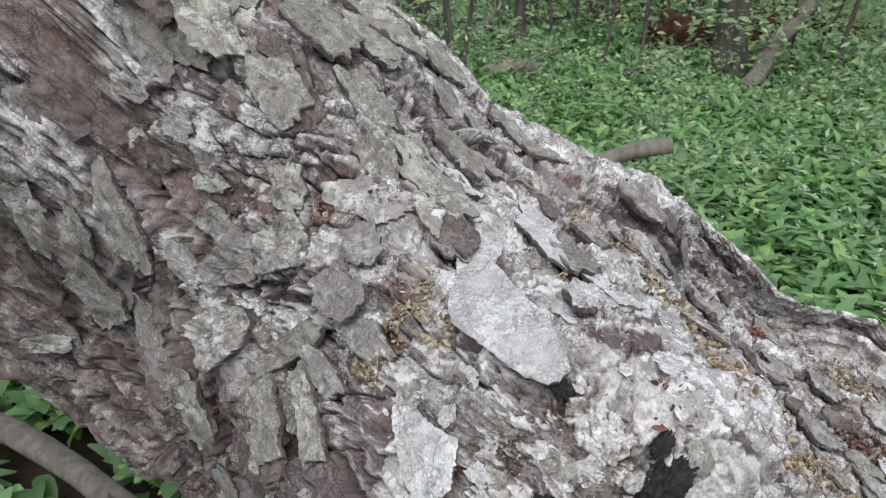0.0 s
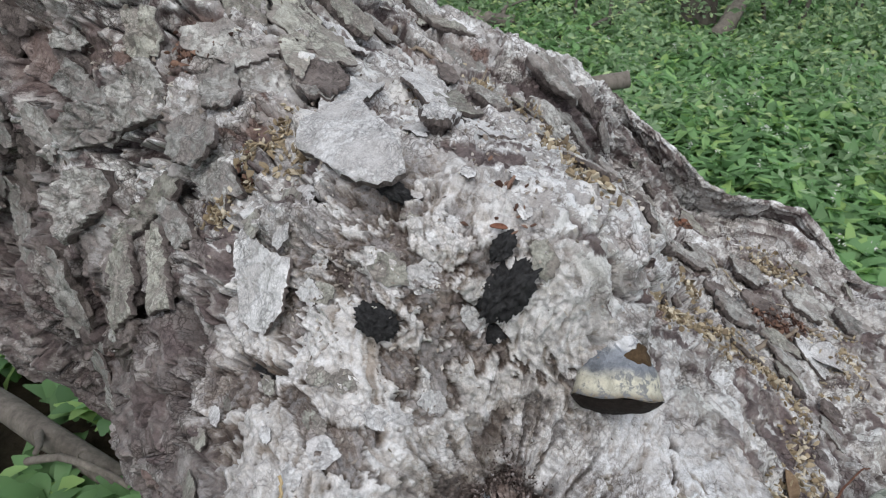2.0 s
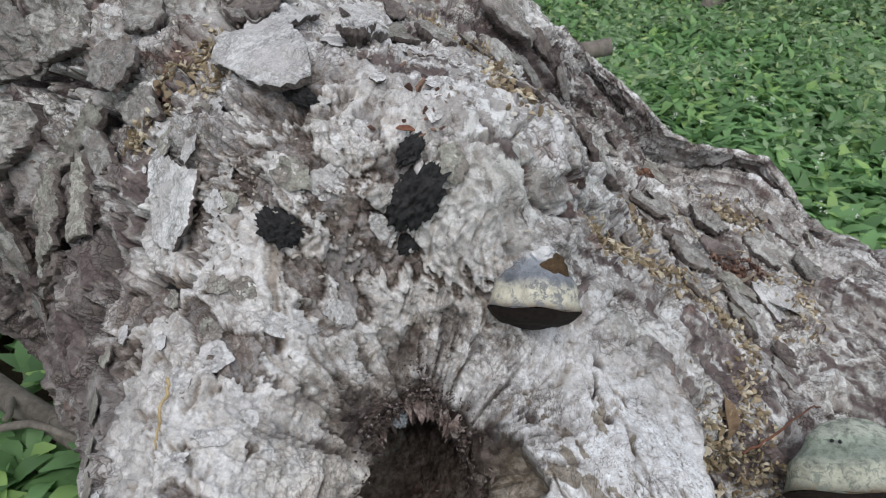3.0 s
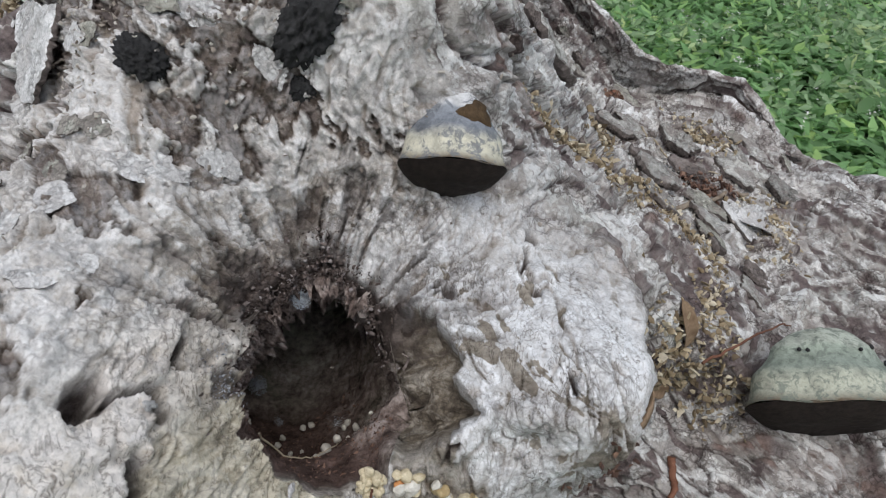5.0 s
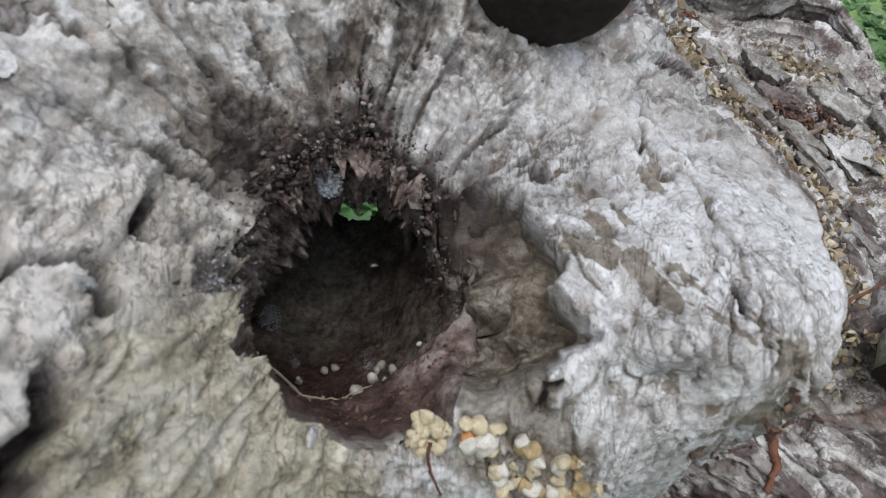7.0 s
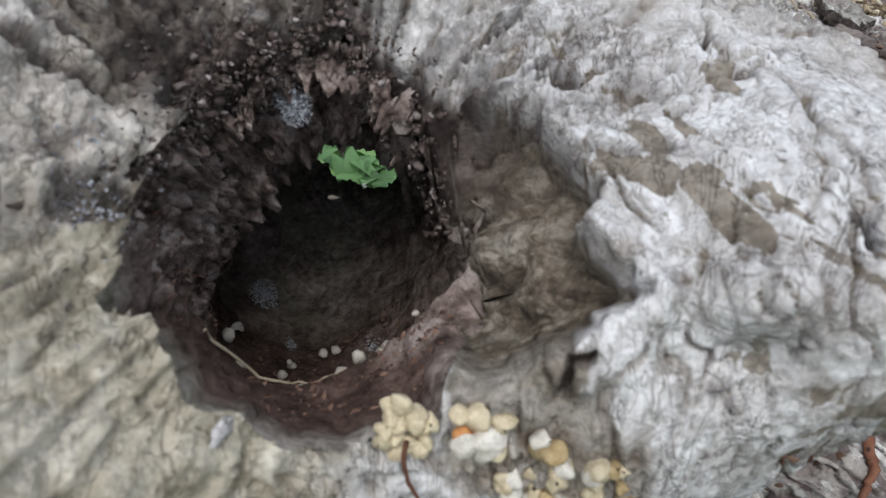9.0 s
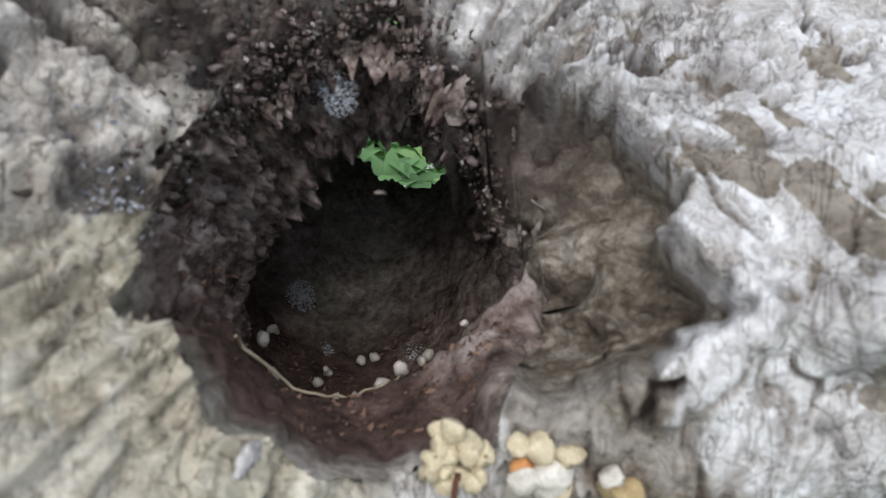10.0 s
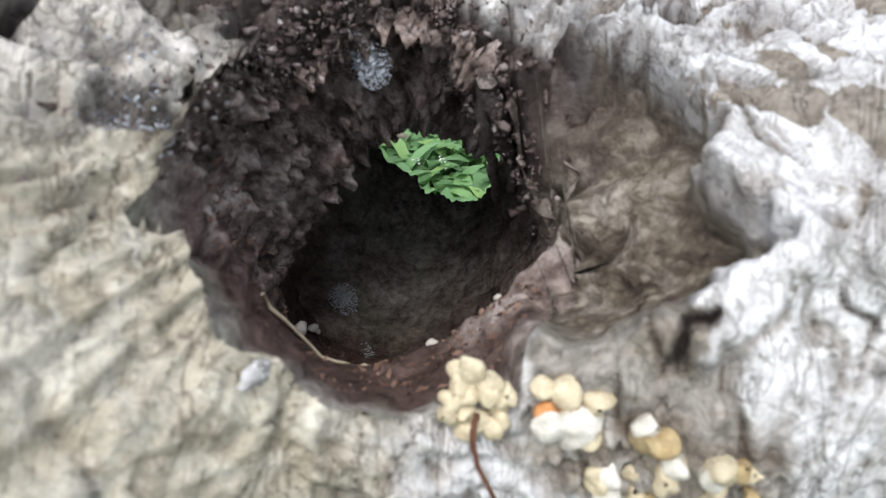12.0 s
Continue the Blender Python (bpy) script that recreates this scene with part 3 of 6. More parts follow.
    height = bark * (1 - limb) + wood * limb
    b = across
    # the rotten rim, black fissures running out from it
    dr = rho - hole_radius(ang)
    speckle = fbm(s * 42, b * 42, 5, 91, 0.6) - 0.5
    rot_shade = step(0.038, 0.004, dr + 0.085 * speckle + 0.02 * wx) * step(0.15, 0.75, np.cos(ang - 0.90) + 0.5 * wx)
    fissure = step(0.70, 0.86, rays + 0.22 * jag) * step(0.105, 0.035, dr + 0.05 * wx + 0.05 * speckle) * step(-0.15, 0.5, np.cos(ang - 0.95))
    rot_shade = np.maximum(rot_shade, 0.9 * fissure)
    beside = step(0.028, 0.0, dr) * step(0.25, 0.75, np.cos(ang + 0.02))
    rot_shade = np.maximum(rot_shade, 0.85 * beside * step(-0.06, 0.08, speckle + 0.12 * (beside - 0.5)))
    rot_shade = np.maximum(rot_shade, 0.8 * step(0.30, 0.55, bump_at(s, b, -0.206, -0.190, 0.008, 0.006) + 1.2 * speckle))
    height = height - 0.010 * fissure - 0.010 * step(0.03, 0.0, dr) * rot_shade
    knob = bump_at(s, b, -0.189, -0.103, 0.009)
    height = height + 0.016 * knob - 0.014 * bump_at(s, b, -0.172, -0.097, 0.006, 0.010)
    rot_shade = np.maximum(rot_shade, 0.8 * bump_at(s, b, -0.172, -0.097, 0.007, 0.012))
    e4, rnd4, _, _ = cells(s / 0.009 + 3 * wx, b / 0.009 + 3 * wy, 97)
    height = height + rot_shade * ((fbm(s * 70, b * 70, 4, 95) - 0.5) * 0.030 + step(0, 0.25, e4) * rnd4 * 0.007) - 0.004 * rot_shade
    # material masks
    isle = hashed(l1, np.floor(s * 9 + wx * 3), np.floor(b * 18 + wy * 3), 5)
    isle2 = hashed(l2, np.floor(s * 26 + wx * 4), np.floor(b * 50 + wy * 4), 6)
    isle3 = hashed(l3, np.floor(s * 36 + wx * 4), np.floor(b * 46 + wy * 4), 8)
    crown = bump_at(s, b, -0.05, 0.05, 0.16, 0.13)
    plate = (0.08 + 0.34 * isle + 0.36 * isle2 + 0.18 * rnd + 0.20 * crown + 0.16 * t1 - 0.02 * left) * (1 - limb)
    # fresh pale patches on the limb
    patch = fbm(s * 20 + wx, b * 20 + wy, 4, 121) + 0.25 * jag + 0.05 * (isle3 - 0.5)
    # a thin pale skin ends at a crack beside the bare wood
    skin_edge = s + 0.172 - 0.75 * (b + 0.186) + 0.02 * jag
    film = step(-0.0015, 0.0015, skin_edge) * low_left
    pale = step(0.42, 0.56, patch + 0.16 * smooth)
    pale = pale * (1 - low_left) + np.maximum(film * step(0.10, 0.24, patch + 0.12 * jag), 0.75 * low_left * step(-0.222, -0.195, s + 0.03 * wx))
    height = height + 0.0035 * film
    pale = pale * np.clip(1 - smooth * np.maximum(0.75 * thin, step(0.50, 0.38, swirl + 0.2 * jag)), 0.0, 1)
    plate = plate + limb * np.clip(0.30 + 0.42 * pale + 0.34 * (isle3 - 0.4), 0, 1)
    layer = step(0.30, 0.42, 0.5 * isle + 0.5 * isle2 + 0.25 * (furrow - 0.6) + 0.06 * rnd) * step(0.0, 0.05, edge) * (1 - limb)
    flank = step(-0.1, 0.3, np.cos(ang - 2.4)) * limb
    reach = dr / funnel_width(ang) + 0.7 * (fbm(s * 70, b * 70, 3, 141) - 0.5)
    wall = step(1.02, 0.82, reach) * flank * step(0.004, 0.014, funnel_width(ang))
    ripple = ridged(ang * 7 + 2 * wx, rho * 55 + 3 * wy, 3, 143) - 0.6
    height = height * (1 - 0.7 * wall) + wall * (0.006 * ripple - 0.017 - 0.018 * np.clip(1 - reach, 0, 1) ** 1.3)
    height = height + 0.007 * flank * step(0.01, 0.03, funnel_width(ang)) * step(1.0, 1.06, reach) * step(1.6, 1.15, reach)
    pale = pale * (1 - 0.9 * wall) * (1 - 0.9 * np.clip(1.4 * bump_at(s, b, -0.335, -0.182, 0.022, 0.016) + 0.6 * jag, 0, 1))
    # shade on the overhanging lower flank, put into the bark colour as darker, browner tone
    flank_shade = step(-0.10, -0.22, b) * step(-0.14, 0.0, s)
    plate, layer = plate - 0.30 * flank_shade, layer * (1 - 0.5 * flank_shade)
    layer = layer + limb * step(0.16, 0.30, isle3 * 0.6 + 0.5 * pale)
    bare = np.clip(smooth + low_left + 0.4 * near + wall, 0, 1) * limb
    rusty = step(0.68, 0.76, fbm(s * 11 + 3, b * 13, 4, 111)) * (1 - limb) * (1 - layer * 0.8)
    streak = step(0.06, 0.015, np.abs(b + 0.028 + 0.05 * jag + 0.04 * wx - 0.03 * np.sin(9 * s))) * step(0.36, 0.44, s)
    scar = step(0.035, 0.01, np.hypot((s - 0.30) / 1.5, b - 0.06) + 0.04 * jag)
    rusty = np.maximum(rusty, np.maximum(0.55 * streak, 0.7 * scar))
    layer = layer * (1 - 0.8 * streak) * (1 - scar)
    height = height * (1 - 0.85 * streak) - 0.022 * streak - 0.012 * scar
    for line, width, depth in CLEFTS:
        g = groove(s + 0.03 * jag, b + 0.03 * jag, line, width)
        height = height - depth * g
        layer = layer * (1 - g)
        flake = flake * (1 - g)
    # cracks and borings take the rot colour too: their inner shade is painted in
    for line, width, depth in WOOD_CRACKS:
        g = groove(s + 0.006 * jag, b + 0.006 * jag, line, width)
        height = height - depth * g
        rot_shade = np.maximum(rot_shade, g)
    for cs, cb, r in BORINGS:
        g = step(1.0, 0.6, np.hypot(s - cs, b - cb) / r + 0.8 * jag)
        height = height - 1.3 * r * g
        rot_shade = np.maximum(rot_shade, 0.9 * g)
    return height, plate, layer, rot_shade, bare, rusty, pale, low_left, wall, limb, np.maximum(streaks, 0.9 * gap * peeling) * limb * (1 - wall) * (1 - 0.7 * low_left), flake, peeling * (1 - wall)


def make_trunk():
    thing = empty("fallen_tree_trunk", "thick leaning dead trunk, grey flaking bark, hollow broken limb", "tree trunk")
    s = spaced(-2.4, 3.2, -0.37, -0.13, 0.0010, 0.06)
    phi_fine = spaced(-1.6, 1.6, -0.60, -0.12, 0.0026, 0.0068)
    back = np.linspace(1.6, 2 * math.pi - 1.6, 44)[1:-1]
    phi = np.concatenate([phi_fine[phi_fine < 1.6], back])
    S, F = np.meshgrid(s, phi, indexing="ij")
    B = half_width(S, np.sin(F)) * np.sin(F)
    front = step(0.0, 0.35, np.cos(F))
    H = STEM_H + STEM_R * np.cos(F) + (swell(S, B) + crevice(S, B)) * front
    # root flare at the low end
    flare = step(-0.55, -1.2, S) * 0.25
    H = H + flare * np.cos(F)
    B = B + flare * np.sin(F)
    # the edge of the hole: what lies inside is drawn out to the rim
    rs, rb = S - HOLE[0], B - HOLE[1]
    ang = np.arctan2(rb, rs)
    edge = hole_radius(ang)
    rim = np.hypot(rs, rb) / edge
    inside = (rim < 1.0) & (np.cos(F) > 0.1)
    S = np.where(inside, HOLE[0] + edge * np.cos(ang), S)
    B = np.where(inside, HOLE[1] + edge * np.sin(ang), B)
    H = np.where(inside, stem_face(S, B), H)
    P = stem(S, B, H)
    ts, tf = np.gradient(P, axis=0), np.gradient(P, axis=1)
    N = np.cross(ts, tf)
    N /= np.linalg.norm(N, axis=2, keepdims=True) + 1e-12
    if N[len(s) // 2, len(phi_fine) // 2] @ FRAME[2] < 0:
        N = -N
    height, plate, layer, rot_shade, bare, rusty, pale, cream, wall, limb, line, flake, peeling = relief(S, B)
    P = P + N * (height * (0.3 + 0.7 * front))[..., None]
    # the upper lip of the hole rolls inwards, the lower edge is sharp
    lip = step(1.16, 1.0, np.maximum(rim, 1.0)) * front * step(-0.3, 0.5, np.sin(ang + 0.2))
    P = P - np.array(FRAME[2]) * (0.014 * lip * lip)[..., None]
    ns, nf = S.shape
    idx = np.arange(ns * nf).reshape(ns, nf)
    nxt = np.roll(idx, -1, axis=1)
    quads = np.stack([idx[:-1], nxt[:-1], nxt[1:], idx[1:]], axis=2).reshape(-1, 4)
    gap = np.hypot((S - 0.06) / 0.30, (np.mod(F, 2 * math.pi) - 3.42) / 0.6) < 1.0
    gone = (inside | gap).ravel()
    quads = quads[~gone[quads].all(axis=1)]
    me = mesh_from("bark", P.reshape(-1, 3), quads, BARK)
    for name, values in (("plate", plate), ("layer", layer), ("rot_shade", rot_shade), ("bare", bare), ("rusty", rusty), ("pale", pale), ("cream", cream), ("wall", wall), ("limb", limb), ("line", line), ("flake", flake), ("peeling", peeling)):
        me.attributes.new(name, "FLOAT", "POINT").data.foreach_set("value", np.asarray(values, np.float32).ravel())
    # the broken upper end
    ring = P[-1]
    middle = ring.mean(axis=0) + 0.03 * np.array(FRAME[0])
    inner = middle + (ring - middle) * 0.5 + 0.02 * np.array(FRAME[0])
    disc = np.concatenate([ring, inner, middle[None]])
    k, n = np.arange(nf), nf
    m = (k + 1) % n
    faces = np.concatenate([np.stack([k, m, n + m], 1), np.stack([k, n + m, n + k], 1), np.stack([n + k, n + m, np.full(n, 2 * n)], 1)])
    part("broken_end", mesh_from("broken_end", disc, faces, DEAD_WOOD), thing, "dead grey wood of the broken end")
    part("bark", me, thing, "grey flaking bark over bare silvery wood")
    return thing


TRUNK = make_trunk()


def skin(s, b, lift=0.0, rough=True):
    """Places on the bark, and the directions out of it."""
    s, b = np.atleast_1d(np.asarray(s, float)), np.atleast_1d(np.asarray(b, float))
    e = 0.004
    p = stem(s, b, stem_face(s, b))
    ds = stem(s + e, b, stem_face(s + e, b)) - stem(s - e, b, stem_face(s - e, b))
    db = stem(s, b + e, stem_face(s, b + e)) - stem(s, b - e, stem_face(s, b - e))
    n = np.cross(ds, db)
    n /= np.linalg.norm(n, axis=1, keepdims=True)
    n *= np.sign(n @ FRAME[2])[:, None]
    if rough:
        lift = lift + relief(s, b)[0]
    return p + n * np.broadcast_to(lift, s.shape)[:, None], n


# the hollow, ring by ring: depth, middle (along, across), height, half widths towards +along, +across, -along, -across
HOLLOW = (
    (0.14, -0.240, -0.163, 0.405, 0.060, 0.050, 0.046, 0.064),
    (0.24, -0.238, -0.178, 0.350, 0.044, 0.056, 0.050, 0.076),
    (0.36, -0.230, -0.195, 0.300, 0.062, 0.076, 0.060, 0.072),
    (0.48, -0.205, -0.185, 0.225, 0.076, 0.082, 0.055, 0.076),
    (0.60, -0.151, -0.119, 0.100, 0.066, 0.075, 0.045, 0.034),
    (0.78, -0.050, -0.110, -0.25, 0.15, 0.13, 0.15, 0.13),
    (1.00, 0.080, -0.090, -0.75, 0.26, 0.24, 0.26, 0.24),
)

LINING = []


def lining(a, t, off=0.004):
    """A place on the lining of the hollow: round it, and down it."""
    g = LINING[0]
    i, j = int(a / (2 * math.pi) * g.shape[0]) % g.shape[0], int(t * (g.shape[1] - 1))
    middle = g[:, j].mean(axis=0)
    p = g[i, j] + (middle - g[i, j]) / np.linalg.norm(middle - g[i, j]) * off * 0.6
    return p[0], p[1], p[2] + off * 0.8


def make_cavity():
    """The rotten lining: from the rim down a widening hollow, past a lip, and out through the back of the stem."""
    n_a, n_d = 340, 250
    a = np.linspace(0, 2 * math.pi, n_a, endpoint=False)
    t = np.linspace(0, 1, n_d)
    A, T = np.meshgrid(a, t, indexing="ij")
    rim_s, rim_b = HOLE[0] + 1.03 * hole_radius(A) * np.cos(A), HOLE[1] + 1.03 * hole_radius(A) * np.sin(A)
    ca, sa = np.cos(a), np.sin(a)
    top, _ = skin(rim_s[:, 0], rim_b[:, 0], -0.003 - 0.013 * step(-0.3, 0.5, np.sin(a + 0.2)))
    top = (top - np.array(ORIGIN)) @ FRAME.T
    rings = [(0.0, top[:, 0], top[:, 1], top[:, 2])]
    for depth, ms, mb, mh, east, north, west, south in HOLLOW:
        ws, wb = np.where(ca > 0, east, west), np.where(sa > 0, north, south)
        rings.append((depth, ms + ws * ca, mb + wb * sa, np.full(n_a, mh)))
    depths = [r[0] for r in rings]
    S_, B_, H_ = (np.zeros_like(A) for _ in range(3))
    for out, k in ((S_, 1), (B_, 2), (H_, 3)):
        table = np.array([r[k] for r in rings])
        for i in range(n_a):
            out[i] = np.interp(t, depths, table[:, i])
    flat = np.stack([S_, B_, H_], 2).reshape(-1, 3)
    spots = [Vector(q) for q in flat]
    rough = 0.5 * np.array([noise.fractal(q * 22, 0.8, 2.0, 4) for q in spots]).reshape(A.shape)
    lump = 0.5 * np.array([noise.fractal(q * 75, 0.6, 2.0, 5) for q in spots]).reshape(A.shape)
    clod = 0.40 - 1.3 * np.square(np.array([noise.voronoi(q * 130 + Vector((0.6, 0.3, 0.1)) * noise.noise(q * 90))[0][0] for q in spots])).reshape(A.shape)
    upper = step(-0.25, 0.35, np.cos(A - 0.3)) * step(0.42, 0.30, T)
    soft = step(-0.2, 0.4, np.cos(A - 4.35)) * step(0.55, 0.45, T)
    push = (rough * 0.022 + lump * (0.006 + 0.018 * upper) + clod * (0.004 + 0.010 * upper)) * (1 - 0.6 * soft)
    push = push * step(0.0, 0.06, T) * (1 + 3 * step(0.65, 0.9, T))
    S_, B_ = S_ - push * np.cos(A), B_ - push * np.sin(A)
    H_ = H_ + upper * 0.6 * push
    P = stem(S_, B_, H_)
    LINING.append(np.stack([S_, B_, H_], 2))
    idx = np.arange(n_a * n_d).reshape(n_a, n_d)
    nxt = np.roll(idx, -1, axis=0)
    quads = np.stack([idx[:, :-1], idx[:, 1:], nxt[:, 1:], nxt[:, :-1]], axis=2).reshape(-1, 4)
    me = mesh_from("hollow", P.reshape(-1, 3), quads, ROT)
    soil = step(-0.15, 0.4, np.cos(A - 4.35) + 0.8 * rough) * step(0.0, 0.05, T) * step(0.56, 0.46, T)
    crumbly = step(-0.3, 0.3, np.cos(A - 0.5) + 0.8 * rough) * step(0.38, 0.26, T)
    # the right inner wall is darkened as well, its shade put into the lining colour
    crumbly = np.maximum(crumbly, 0.8 * step(0.1, 0.7, np.cos(A - 2.4) + 0.8 * rough) * step(0.6, 0.45, T))
    me.attributes.new("crumbly", "FLOAT", "POINT").data.foreach_set("value", np.asarray(crumbly, np.float32).ravel())
    me.attributes.new("soil", "FLOAT", "POINT").data.foreach_set("value", np.asarray(soil, np.float32).ravel())
    part("hollow", me, TRUNK, "dark crumbling rotten lining of the hollow")


make_cavity()

# ---- the woodland floor ----


def ground_height(x, y):
    return 0.06 * (fbm(np.asarray(x) * 0.5 + 3, np.asarray(y) * 0.5, 3, 301) - 0.5) + 0.03 * np.clip(np.hypot(x, y) - 9, 0, 60)


def make_ground():
    r = np.concatenate([np.linspace(0.0, 8, 80), np.geomspace(8.3, 400, 40)])
    a = np.linspace(0, 2 * math.pi, 120, endpoint=False)
    R, A = np.meshgrid(r, a, indexing="ij")
    X, Y = R * np.cos(A), 1 + R * np.sin(A)
    Z = ground_height(X, Y)
    idx = np.arange(R.size).reshape(R.shape)
    nxt = np.roll(idx, -1, axis=1)
    quads = np.stack([idx[:-1], idx[1:], nxt[1:], nxt[:-1]], axis=2).reshape(-1, 4)
    ob = new("ground", mesh_from("ground", np.stack([X, Y, Z], 2).reshape(-1, 3), quads, EARTH))
    tagged(ob, "dark woodland earth under a carpet of green leaves", "ground", kind="structure")


make_ground()


def leaf_blades(roots, length, width, lean, turn, droop, seg):
    """Many broad pointed leaves, each a folded, arching blade: vertices and faces."""
    n = len(roots)
    f = np.linspace(0, 1, seg + 1)
    prof = np.sin(np.clip(f * 0.93 + 0.05, 0, 1) * math.pi) ** 0.75 + 0.02
    dx, dy = np.cos(turn), np.sin(turn)
    verts = np.zeros((n, seg + 1, 3, 3))
    out, up = np.zeros(n), np.zeros(n)
    for i, q in enumerate(f):
        if i:
            a = lean + droop * (q - 0.5 / seg)
            out = out + np.sin(a) * length / seg
            up = up + np.cos(a) * length / seg
        for j, side in enumerate((-1, 0, 1)):
            w = width * prof[i] * 0.5 * side
            fold = abs(side) * width * prof[i] * 0.14
            verts[:, i, j, 0] = roots[:, 0] + dx * (out - fold * np.cos(lean)) - dy * w
            verts[:, i, j, 1] = roots[:, 1] + dy * (out - fold * np.cos(lean)) + dx * w
            verts[:, i, j, 2] = roots[:, 2] + up + fold * np.sin(lean)
    base = (np.arange(n) * (seg + 1) * 3)[:, None]
    quads = []
    for i in range(seg):
        for j in range(2):
            o = i * 3 + j
            quads.append(np.concatenate([base + o, base + o + 1, base + o + 4, base + o + 3], axis=1))
    return verts.reshape(-1, 3), np.stack(quads, 1).reshape(-1, 4)


def make_carpet():
    rng = np.random.default_rng(5)
    bands = (
        ("woodland_plants", 2700, 0.9, 3.4, 5, 4, 0.13, 2.9, "broad pointed fresh green leaves carpeting the ground"),
        ("woodland_plants", 4800, 3.4, 6.5, 5, 2, 0.35, 2.2, "broad pointed fresh green leaves carpeting the ground"),
        ("woodland_plants", 5000, 6.5, 11.0, 5, 2, 0.5, 2.3, "dense carpet of green woodland plants further off"),
        ("woodland_plants", 3400, 1.0, 5.5, 4, 2, 2.9, 6.42, "broad pointed fresh green leaves carpeting the ground"),
        ("woodland_plants", 3600, 11.0, 22.0, 4, 2, 0.5, 2.4, "dense carpet of green woodland plants further off"),
    )
    for name, count, lo, hi, each, seg, a0, a1, label in bands:
        rad = np.sqrt(rng.random(count) * (hi * hi - lo * lo) + lo * lo)
        ang = rng.random(count) * (a1 - a0) + a0
        x, y = rad * np.cos(ang), rad * np.sin(ang)
        keep = ~((np.abs(x) < 0.5) & (y < 0.9) & (y > -0.6))
        # bare strip where the stick lies
        along = np.clip(((x + 2.3) * 1.6 + (y - 1.96) * -0.71) / 3.064, 0, 1)
        keep &= np.hypot(x + 2.3 - 1.6 * along, y - 1.96 + 0.71 * along) > 0.10
        x, y, rad = x[keep], y[keep], rad[keep]
        n = len(x)
        far = 1 + 0.6 * step(6, 20, rad)
        parts = [[] for _ in range(5)]
        tall = 0.8 + 0.5 * fbm(x * 1.3, y * 1.3, 2, 77)
        for k in range(each):
            tx, ty = x + rng.normal(0, 0.035, n) * far, y + rng.normal(0, 0.035, n) * far
            parts[0].append(np.stack([tx, ty, ground_height(tx, ty) + (0.05 + 0.07 * rng.random(n)) * tall], 1))
            parts[1].append((0.105 + 0.08 * rng.random(n)) * far * tall)
            parts[2].append((0.044 + 0.030 * rng.random(n)) * far)
            parts[3].append(0.25 + 0.7 * rng.random(n))
            parts[4].append(rng.random(n) * 2 * math.pi)
        roots, length, width, lean, turn = (np.concatenate(p) for p in parts)
        v, f = leaf_blades(roots, length, width, lean, turn, 0.9 + 0.6 * rng.random(len(lean)), seg)
        tagged(new(name, mesh_from(name, v, f, LEAF)), label, "ground plants", kind="stuff")


make_carpet()


def diamond_leaves(centres, size, rng):
    """Small pointed leaves at random tilts, two triangles each, folded along the middle."""
    n = len(centres)
    u = rng.normal(size=(n, 3))
    u[:, 2] *= 0.45
    u /= np.linalg.norm(u, axis=1, keepdims=True)
    v = np.cross(u, rng.normal(size=(n, 3)))
    v /= np.linalg.norm(v, axis=1, keepdims=True)
    w = np.cross(u, v)
    s = size[:, None]
    verts = np.stack([centres - u * s, centres + v * s * 0.42 + w * s * 0.1, centres + u * s, centres - v * s * 0.42 + w * s * 0.1], 1)
    idx = np.arange(n)[:, None] * 4
    faces = np.concatenate([np.concatenate([idx, idx + 1, idx + 2], 1), np.concatenate([idx, idx + 2, idx + 3], 1)], 0)
    return verts.reshape(-1, 3), faces


def make_undergrowth():
    rng = np.random.default_rng(12)
    # taller herbs and bushes standing in the carpet, then the green depth of the wood
    for name, label, clumps, lo, hi, per, spread, high, size in (
            ("undergrowth", "low leafy herbs and bramble among the plants", 420, 3.8, 9.0, 60, 0.20, 0.45, 0.035),
            ("undergrowth", "leafy bushes between the trees", 460, 8.0, 17.0, 110, 0.55, 1.3, 0.055),
            ("far_foliage", "green depth of leafy woodland behind the trees", 520, 15.0, 34.0, 150, 1.5, 6.5, 0.16)):
        rad = np.sqrt(rng.random(clumps) * (hi * hi - lo * lo) + lo * lo)
        ang = rng.random(clumps) * 1.9 + 0.55
        x, y = rad * np.cos(ang), rad * np.sin(ang)
        z = ground_height(x, y) + high * rng.random(clumps) ** 1.3
        pts = np.repeat(np.stack([x, y, z], 1), per, 0) + rng.normal(size=(clumps * per, 3)) * np.array([1, 1, 0.6]) * spread * 0.6
        pts[:, 2] = np.maximum(pts[:, 2], ground_height(pts[:, 0], pts[:, 1]) + 0.06)
        v, f = diamond_leaves(pts, size * (0.6 + 0.8 * rng.random(len(pts))), rng)
        tagged(new(name, mesh_from(name, v, f, FERN, smooth=False)), label, "undergrowth", kind="stuff")


make_undergrowth()


def make_flowers():
    rng = np.random.default_rng(21)
    n = 420
    rad, ang = np.sqrt(rng.random(n) * 45 + 1.4), rng.random(n) * 1.9 + 0.25
    x, y = rad * np.cos(ang), rad * np.sin(ang)
    c = np.stack([x, y, ground_height(x, y) + 0.20 + 0.06 * rng.random(n)], 1)
    pts = np.repeat(c, 9, 0) + rng.normal(size=(n * 9, 3)) * 0.011
    v, f = diamond_leaves(pts, np.full(len(pts), 0.008), rng)
    tagged(new("white_flowers", mesh_from("white_flowers", v, f, PETAL, smooth=False)), "tiny white starry flowers above the leaves", "flowers", kind="stuff")


make_flowers()

# ---- trees, saplings and dead wood behind the trunk ----


